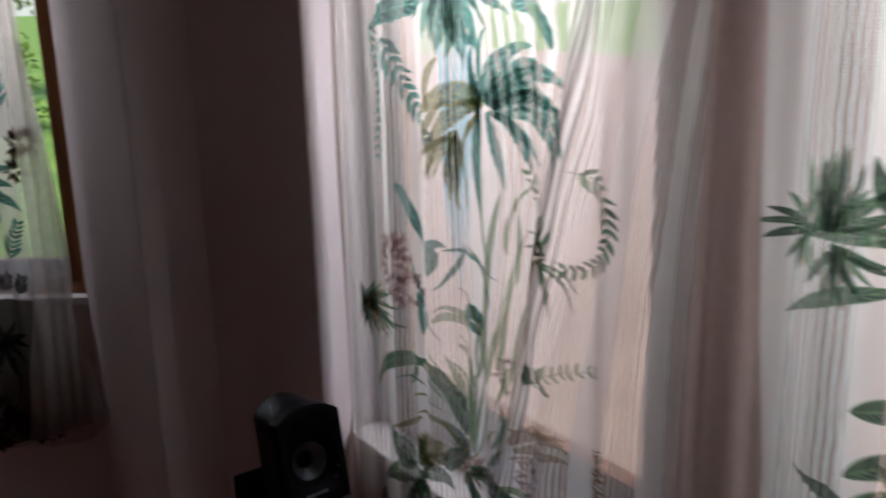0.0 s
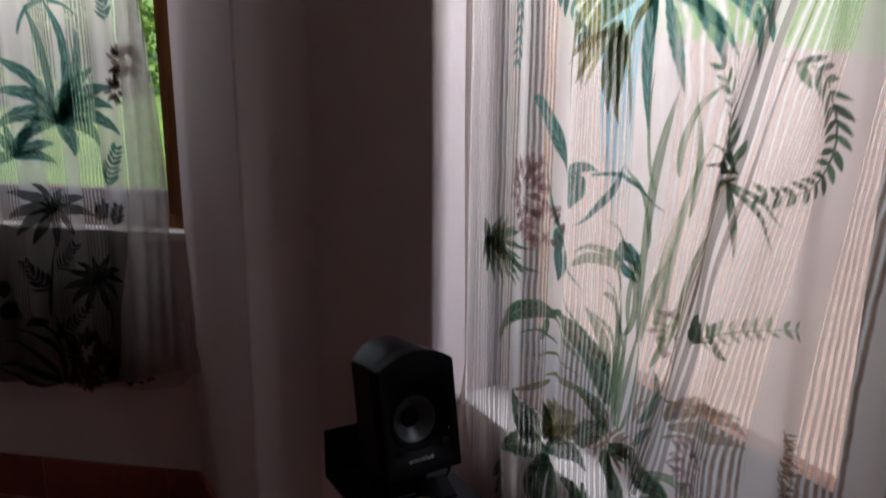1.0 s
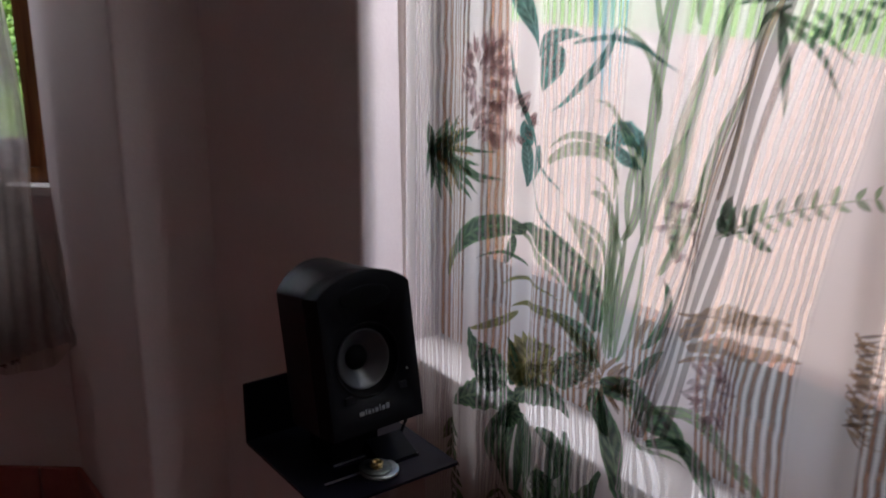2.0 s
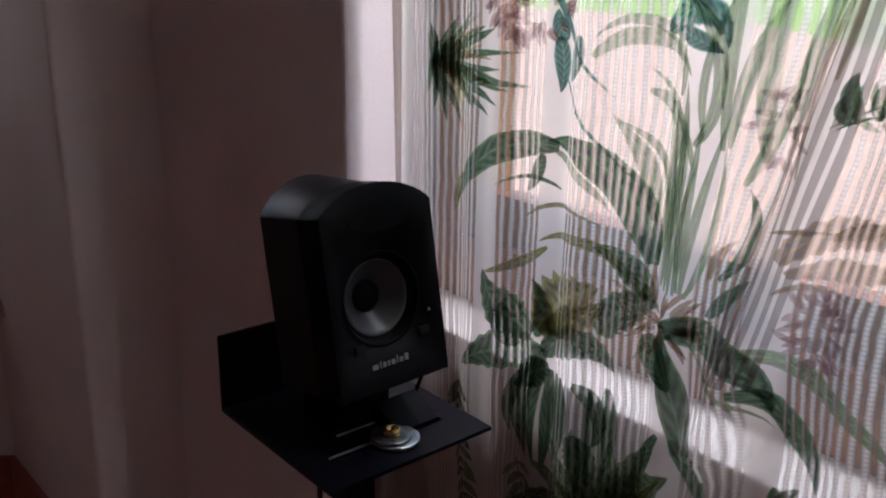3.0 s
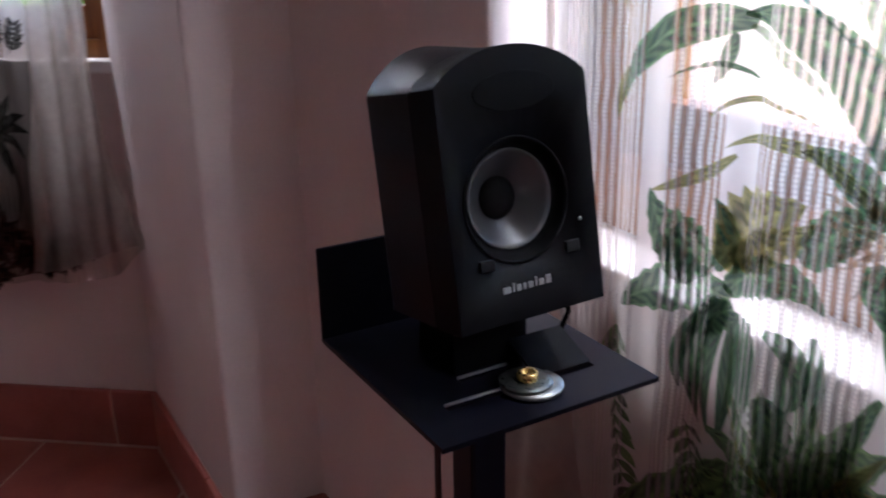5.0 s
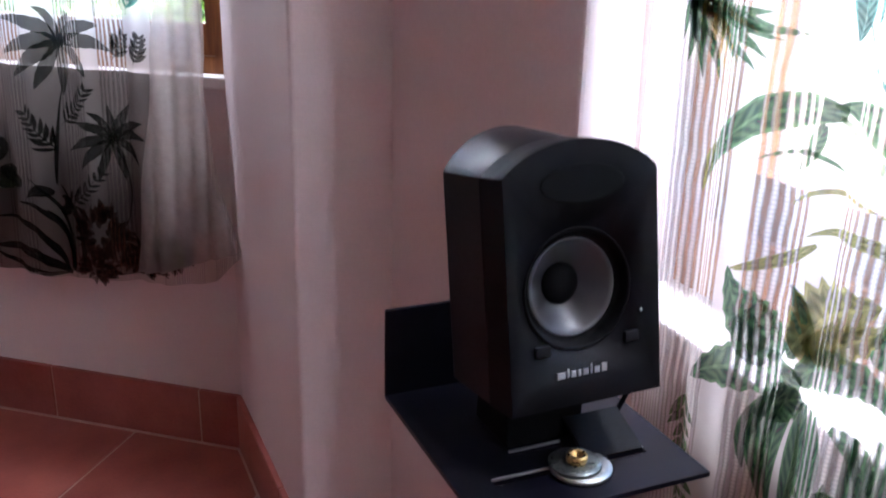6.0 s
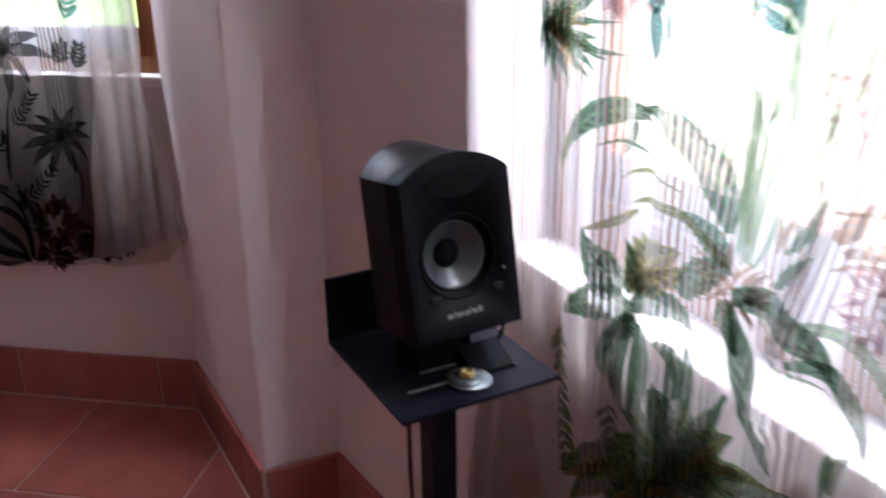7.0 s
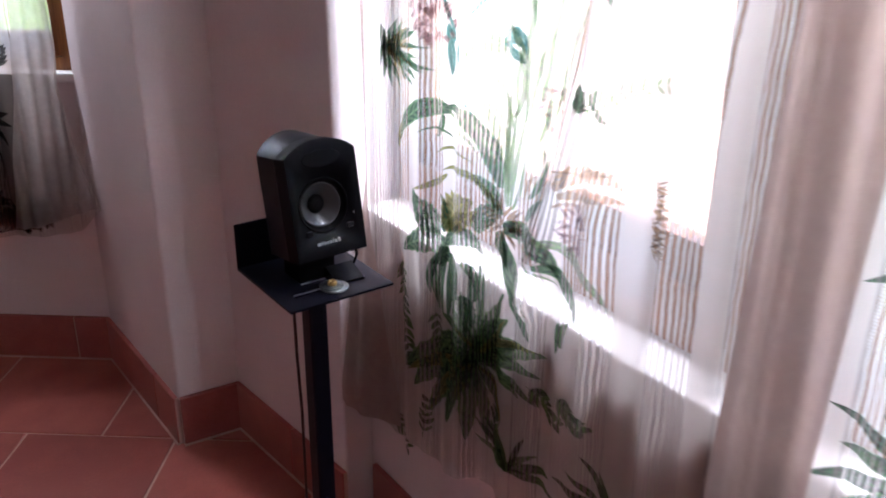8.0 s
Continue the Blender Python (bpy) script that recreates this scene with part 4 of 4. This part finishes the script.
def slotted_plate():
    """A steel sheet with two long slots cut through it."""
    xs, ys = [X0, SL, -0.045, 0.0, SR, X1], [Y0, -0.0680, -0.0625, -0.036, -0.032, Y1]
    bm = bmesh.new()
    top = [[bm.verts.new((x, y, PLATE_Z)) for y in ys] for x in xs]
    for i in range(5):
        for j in range(5):
            if not (j == 1 and i in (1, 2, 3) or j == 3 and i == 2):
                bm.faces.new((top[i][j], top[i + 1][j], top[i + 1][j + 1], top[i][j + 1]))
    ext = bmesh.ops.extrude_face_region(bm, geom=bm.faces[:])
    for g in ext["geom"]:
        if isinstance(g, bmesh.types.BMVert):
            g.co.z -= 0.004
    return bm


plate = part("top_plate", slotted_plate(), STEEL, stand, "black slotted steel plate")
for yy, xa, xb in ((-0.0624, SL, SR), (-0.0318, -0.045, 0.0)):
    box("slot_edge", (xa, yy, PLATE_Z - 0.003), (xb, yy + 0.0018, PLATE_Z + 0.0016), EDGE, plate, "bare bright slot edge")
box("upstand", (X0, Y1, PLATE_Z - 0.004), (X1, Y1 + 0.004, 0.972), STEEL, stand, "folded-up rear flange", bevel=0.0012)
box("pole", (-0.030, -0.027, 0.010), (0.003, 0.006, PLATE_Z - 0.0045), STEEL, stand, "square black steel tube", bevel=0.003)
lathe("base", [(0.15, 0.0), (0.15, 0.008), (0.146, 0.012), (0.02, 0.014)], STEEL, stand, "round black steel foot", Matrix.Translation((-0.013, -0.010, 0)), 40)
KX, KY = -0.0055, -0.0715
washer = lathe("washer", [(0.0231, 0), (0.0236, 0.001), (0.0236, 0.0028), (0.0229, 0.0034), (0.010, 0.0034)], ZINC, stand, "bright zinc washer", Matrix.Translation((KX, KY, PLATE_Z + 0.001)))
lathe("washer", [(0.0194, 0), (0.0200, 0.0008), (0.0200, 0.0020), (0.0194, 0.0026), (0.009, 0.0026)], DARKZINC, stand, "darker greenish washer", Matrix.Translation((KX - 0.004, KY + 0.002, PLATE_Z + 0.0048)))
bolt = lathe("bolt", [(0.0078, 0), (0.0080, 0.0012), (0.0080, 0.0052), (0.0072, 0.0062), (0.0048, 0.0062), (0.0042, 0.0056), (0.0040, 0.0024), (0.0008, 0.0022)], BRASS, stand, "brass socket bolt head", Matrix.Translation((KX - 0.003, KY + 0.0015, PLATE_Z + 0.0076)), 24)
tube("cable", [(-0.040, -0.002, 0.889), (-0.044, 0.004, 0.84), (-0.041, 0.010, 0.74), (-0.036, 0.014, 0.62), (-0.038, 0.012, 0.48), (-0.043, 0.010, 0.30), (-0.040, 0.008, 0.12), (-0.036, 0.006, 0.017)],
     0.0028, CABLE, stand, "thin dark red hanging cable")

TILT = Matrix.Translation((-0.2835, -0.4225, 0.9535)) @ Euler((radians(-10.5), 0, radians(-2.5))).to_matrix().to_4x4()
speaker = empty("loudspeaker", "small black satellite loudspeaker with arched top and grey cone", "loudspeaker", TILT)
CX = -0.0065
HW, HS, RISE, DEEP = 0.0628, 0.165, 0.024, 0.112


def face_outline(hw, zs, rise, bottom=0.0, n=18):
    pts = [(-hw, bottom), (hw, bottom), (hw, zs)]
    pts += [(hw * math.cos(math.pi * k / n), zs + rise * math.sin(math.pi * k / n) ** 1.6) for k in range(1, n)]
    return pts + [(-hw, zs)]


def arched(name, hw, zs, rise, y0, y1, material, parent, label, bevel, taper=1.0, bottom=0.0, segments=3, hump=0.0, dish=None):
    o, q = face_outline(hw, zs, rise, bottom), face_outline(hw, zs, rise + hump, bottom)
    n = len(o)
    verts = [(x, y0, z) for x, z in o] + [(x * taper, y1, z) for x, z in q]
    faces = [tuple(range(n)), tuple(range(n, 2 * n))[::-1]] + [(i, n + i, n + (i + 1) % n, (i + 1) % n) for i in range(n)]
    me = bpy.data.meshes.new(name)
    me.from_pydata(verts, [], faces)
    bm = bmesh.new()
    bm.from_mesh(me)
    bmesh.ops.recalc_face_normals(bm, faces=bm.faces)
    if dish:
        cx, cz, r, depth = dish
        cap = max((f for f in bm.faces if len(f.verts) > 8), key=lambda f: -f.calc_center_median().y)
        loop = list(cap.verts)
        bm.faces.remove(cap)
        k = 40
        rim, low = [], []
        for i in range(k):
            a = 2 * math.pi * i / k
            rim.append(bm.verts.new((cx + r * math.cos(a), y0, cz + r * math.sin(a))))
            low.append(bm.verts.new((cx + r * math.cos(a), y0 + depth, cz + r * math.sin(a))))
        edges = [bm.edges.get((loop[i], loop[(i + 1) % len(loop)])) for i in range(len(loop))]
        edges += [bm.edges.new((rim[i], rim[(i + 1) % k])) for i in range(k)]
        bmesh.ops.triangle_fill(bm, use_beauty=True, edges=edges)
        for i in range(k):
            bm.faces.new((rim[i], rim[(i + 1) % k], low[(i + 1) % k], low[i]))
        bm.faces.new(low)
        bmesh.ops.recalc_face_normals(bm, faces=bm.faces)
    caps = [] if dish else [e for e in bm.edges if any(len(f.verts) > 8 for f in e.link_faces)]
    if dish:
        caps = [e for e in bm.edges if all(abs(v.co.y - y0) < 1e-6 for v in e.verts) and len(e.link_faces) == 2 and e.calc_face_angle() > 0.8
                and any(abs(math.hypot(v.co.x - dish[0], v.co.z - dish[1]) - dish[2]) > 1e-4 for v in e.verts)]
    bmesh.ops.bevel(bm, geom=caps, offset=bevel, segments=segments, affect="EDGES", profile=0.5, clamp_overlap=True)
    for f in bm.faces:
        f.smooth = len(f.verts) < 8 and f.calc_area() < 0.004
    bm.to_mesh(me)
    bm.free()
    me.materials.append(material)
    ob = new(name, me)
    ob.parent = parent
    ob["label"] = label
    return ob


arched("cabinet", HW - 0.001, HS - 0.001, RISE, 0.0325, DEEP, SATIN, speaker, "satin black rear shell", 0.006, 0.90, hump=0.009)
front = arched("front_baffle", HW, HS, RISE, 0.0, 0.032, BLACK, speaker, "matt black front baffle", 0.005, dish=(CX, 0.0845, 0.0425, 0.031))
FACE = Matrix.Translation((CX, -0.0005, 0.0845)) @ Euler((radians(90), 0, 0)).to_matrix().to_4x4()
lathe("trim_ring", [(0.0440, -0.001), (0.0440, 0.0001), (0.0430, 0.0003), (0.0418, -0.0010), (0.0400, -0.0055), (0.0380, -0.0088), (0.0348, -0.0092)], RUBBER, front, "black rubber surround", FACE, closed=False)
lathe("cone", [(0.0356, -0.0096), (0.0354, -0.0086), (0.0346, -0.0084), (0.0320, -0.0104), (0.0265, -0.0152), (0.0205, -0.0208), (0.0150, -0.0250)], CONE, front, "grey speaker cone", FACE, closed=False)
lathe("dust_cap", [(0.0155, -0.0262), (0.0155, -0.0246), (0.0135, -0.0222), (0.0095, -0.0202), (0.0050, -0.0192), (0.0012, -0.0190)], RUBBER, front, "dark dust cap", FACE)
PORT = Matrix.Translation((0, -0.0005, 0.158)) @ Euler((radians(90), 0, 0)).to_matrix().to_4x4() @ Matrix.Diagonal((1.0, 0.40, 1.0, 1.0))
lathe("port_recess", [(0.034, -0.001), (0.034, 0.00015), (0.0335, 0.0003), (0.031, 0.0003)], RUBBER, front, "dark oval port", PORT)
for sx in (-1, 1):
    box("grille_tab", (sx * 0.037 - 0.006, -0.0022, 0.040), (sx * 0.037 + 0.006, 0.0005, 0.048), SATIN, front, "small raised tab", bevel=0.0008)
lathe("lamp_dot", [(0.0013, 0), (0.0013, 0.0008), (0.0006, 0.0012)], LOGO, front, "tiny status lamp", Matrix.Translation((0.046, -0.0005, 0.062)) @ Euler((radians(90), 0, 0)).to_matrix().to_4x4(), 12)
x = -0.026
for wide, hgt in ((0.0068, 0.0046), (0.0017, 0.0064), (0.0040, 0.0046), (0.0027, 0.0046), (0.0046, 0.0046), (0.0017, 0.0070), (0.0044, 0.0046), (0.0046, 0.0062)):
    box("badge_mark", (x, -0.0006, 0.0215), (x + wide, 0.0002, 0.0215 + hgt), LOGO, front, "silver badge mark", bevel=0.0003, segments=1)
    x += wide + 0.0016
v = [(-0.045, -0.026, PLATE_Z), (0.022, -0.026, PLATE_Z), (0.022, 0.030, PLATE_Z), (-0.045, 0.030, PLATE_Z),
     (-0.045, -0.026, 0.9425), (0.022, -0.026, 0.9425), (0.022, 0.027, 0.931), (-0.045, 0.027, 0.931)]
link("wedge_block", v, [(0, 3, 2, 1), (4, 5, 6, 7), (0, 1, 5, 4), (1, 2, 6, 5), (2, 3, 7, 6), (3, 0, 4, 7)], RUBBER, stand, "black rubber wedge block", bevel=0.002)
v = [(0.004, -0.064, PLATE_Z + 0.0005), (0.054, -0.064, PLATE_Z + 0.0005), (0.054, -0.026, PLATE_Z + 0.016), (0.004, -0.026, PLATE_Z + 0.016),
     (0.004, -0.065, PLATE_Z + 0.0030), (0.054, -0.065, PLATE_Z + 0.0030), (0.054, -0.026, PLATE_Z + 0.0185), (0.004, -0.026, PLATE_Z + 0.0185)]
link("tongue", v, [(0, 3, 2, 1), (4, 5, 6, 7), (0, 1, 5, 4), (1, 2, 6, 5), (2, 3, 7, 6), (3, 0, 4, 7)], BLACK, stand, "bent black tongue")
wire = tagged(tube("speaker_wire", [(-0.235, -0.335, 0.955), (-0.213, -0.345, 0.957), (-0.203, -0.36, 0.940), (-0.200, -0.365, 0.915), (-0.205, -0.36, 0.8955)], 0.0022, RUBBER), "thin black wire behind the loudspeaker", "wire")

# ---------- outside ----------
ground = tagged(link("ground", [(-400, -400, -0.45), (400, -400, -0.45), (400, 400, -0.45), (-400, 400, -0.45)], [(0, 1, 2, 3)], GRASS), "sunlit green lawn outside the house", "ground", kind="structure")
pavement = tagged(prism("pavement", [(0.38, -1.2), (10.0, -0.4), (17.5, 4.0), (27.0, 13.0), (30.0, 30.0), (12.0, 30.0), (5.6, 18.0), (2.0, 3.2), (0.36, 2.4)], -0.449, -0.40, PAVING), "peach coloured paved terrace outside", "pavement", kind="structure")


def leaves(name, centre, size, count, leaf, seed, parent):
    g = random.Random(seed)
    verts, faces = [], []
    clumps = [Vector((g.uniform(-1, 1), g.uniform(-1, 1), g.uniform(-1, 1))) * 0.75 for _ in range(26)]
    for i in range(count):
        c = clumps[g.randrange(26)]
        d = Vector((g.gauss(0, 1), g.gauss(0, 1), g.gauss(0, 1))).normalized() * g.random() ** 0.4 * 0.42
        p = Vector([centre[k] + (c + d)[k] * size[k] for k in range(3)])
        a = Vector((g.gauss(0, 1), g.gauss(0, 1), g.gauss(0, 0.6))).normalized() * leaf
        b = a.cross(Vector((g.gauss(0, 1), g.gauss(0, 1), g.gauss(0, 1)))).normalized() * leaf * 0.42
        n = len(verts)
        verts += [p - a, p + b, p + a, p - b]
        faces.append((n, n + 1, n + 2, n + 3))
    ob = link(name, verts, faces, LEAF, parent)
    return ob


def shrub(x, y, w, h, seed):
    s = empty("shrub", "dense sunlit green shrub on the lawn", "shrub", pose(x, y, -0.45), group="garden shrubs")
    tube("stem", [(0, 0, 0), (0.04, 0.02, h * 0.4), (0.0, 0.05, h * 0.7)], [0.05, 0.04, 0.02], BARK, s)
    leaves("crown", (0, 0, h * 0.55), (w, w, h * 0.55), 2600, 0.085, seed, s)
    return s


def tree(x, y, h, seed):
    s = empty("tree", "leafy green garden tree", "tree", pose(x, y, -0.45), group="garden trees")
    g = random.Random(seed)
    tube("trunk", [(0, 0, 0), (0.1, 0.05, h * 0.3), (0.02, 0.1, h * 0.6)], [0.18, 0.13, 0.08], BARK, s)
    for k in range(4):
        a = k * 1.7 + g.random()
        tube("limb", [(0.06, 0.06, h * 0.4), (math.cos(a) * 0.7, math.sin(a) * 0.7, h * 0.6), (math.cos(a) * 1.3, math.sin(a) * 1.3, h * 0.72)], [0.07, 0.05, 0.02], BARK, s)
    leaves("crown", (0, 0, h * 0.68), (h * 0.34, h * 0.34, h * 0.34), 3500, 0.12, seed, s)
    return s


for k in range(5):
    shrub(16.3 + 0.5 * math.sin(k * 2.1), -6.0 + 1.75 * k, 1.0, 1.3 + 0.3 * math.sin(k * 1.3), 70 + k)
for k in range(5):
    shrub(-4.5 + 2.0 * k, 17.0 + 0.5 * math.sin(k * 1.9), 1.1, 2.2 + 0.4 * math.cos(k), 90 + k)
for k, (x, y, h) in enumerate(((20, -5, 6.0), (23, 3, 6.5), (29, 8, 6.0), (6, 24, 6.5), (-4, 20.5, 6.0), (24, -12, 7.0))):
    tree(x, y, h, 110 + k)

# ---------- floor and skirting pieces ----------
floor = empty("floor", "terracotta square floor tiles with pale grout", "floor", kind="structure")
box("grout_bed", (-3.45, -3.45, -0.12), (0.06, 3.3, -0.004), GROUT, floor)
T = 0.435


def clip(poly, p, n):
    out = []
    for i, a in enumerate(poly):
        b = poly[(i + 1) % len(poly)]
        da, db = (a - p).dot(n), (b - p).dot(n)
        if da <= 0:
            out.append(a)
        if da * db < 0:
            out.append(a + (b - a) * (da / (da - db)))
    return out


U2, N2 = U.to_2d(), N.to_2d()
C2 = CORNER.to_2d()
limits = [(Vector((0.06, 0)), Vector((1, 0))), (C2 + N2 * 0.05, N2), (Vector((-3.42, 0)), Vector((-1, 0))), (Vector((0, -3.42)), Vector((0, -1))), (Vector((0, FAR_END.y + 0.02)), Vector((0, 1)))]
for r in range(-1, 15):
    for k in range(-14, 12):
        u0 = 0.31 + k * T + (r % 2) * T / 2
        g = 0.0045
        quad = [C2 + U2 * uu - N2 * nn for uu, nn in ((u0 + g, r * T + g), (u0 + T - g, r * T + g), (u0 + T - g, (r + 1) * T - g), (u0 + g, (r + 1) * T - g))]
        for p, n in limits:
            quad = clip(quad, p, n) if len(quad) > 2 else quad
        if len(quad) > 2:
            prism("tile", [tuple(q) for q in quad], -0.010, 0.0, TILE, floor)


def skirting(name, a, b, into, label, first=T):
    """Upright tiles along a wall's foot, from a to b."""
    sk = empty(name, label, "baseboard", kind="structure")
    a, b, into = Vector(a), Vector(b), Vector(into).normalized()
    d = (b - a).normalized()
    total, s, step = (b - a).length, 0.0, first
    q = [a + into * 0.0, b + into * 0.0, b + into * 0.010, a + into * 0.010]
    prism("mortar", [tuple(p) for p in q], 0.001, 0.150, GROUT, sk)
    q = [a + into * 0.010, b + into * 0.010, b + into * 0.0185, a + into * 0.0185]
    prism("grout_line", [tuple(p) for p in q], -0.002, 0.0028, GROUT, sk)
    while s < total - 0.004:
        e = min(s + step, total)
        q = [a + d * (s + 0.002), a + d * (e - 0.002), a + d * (e - 0.002) + into * 0.014, a + d * (s + 0.002) + into * 0.014]
        prism("tile", [tuple(p) for p in q], 0.0032, 0.153, SKIRT, sk, bevel=0.002, segments=1)
        s, step = e, T
    return sk


c0, c1, c2 = (-0.137, 1.157), (-0.176, 0.568), (-0.002, 0.541)
skirting("baseboard_north", c0, tuple(far(2.3, 0)[:2]), -N2, "terracotta tile skirting under the small window", 0.115)
skirting("baseboard_pier_side", c0, c1, (-1, 0.066), "terracotta tile skirting along the pier", T)
skirting("baseboard_pier_front", c1, c2, (-0.15, -1), "short terracotta skirting tile on the pier", T)
skirting("baseboard_east", c2, (-0.002, -0.004), (-1, 0), "terracotta tile skirting along the window wall", 0.30)
skirting("baseboard_east_niche", (0.052, -0.012), (0.052, -2.44), (-1, 0), "terracotta tile skirting below the curtains", 0.2).matrix_basis = BAY
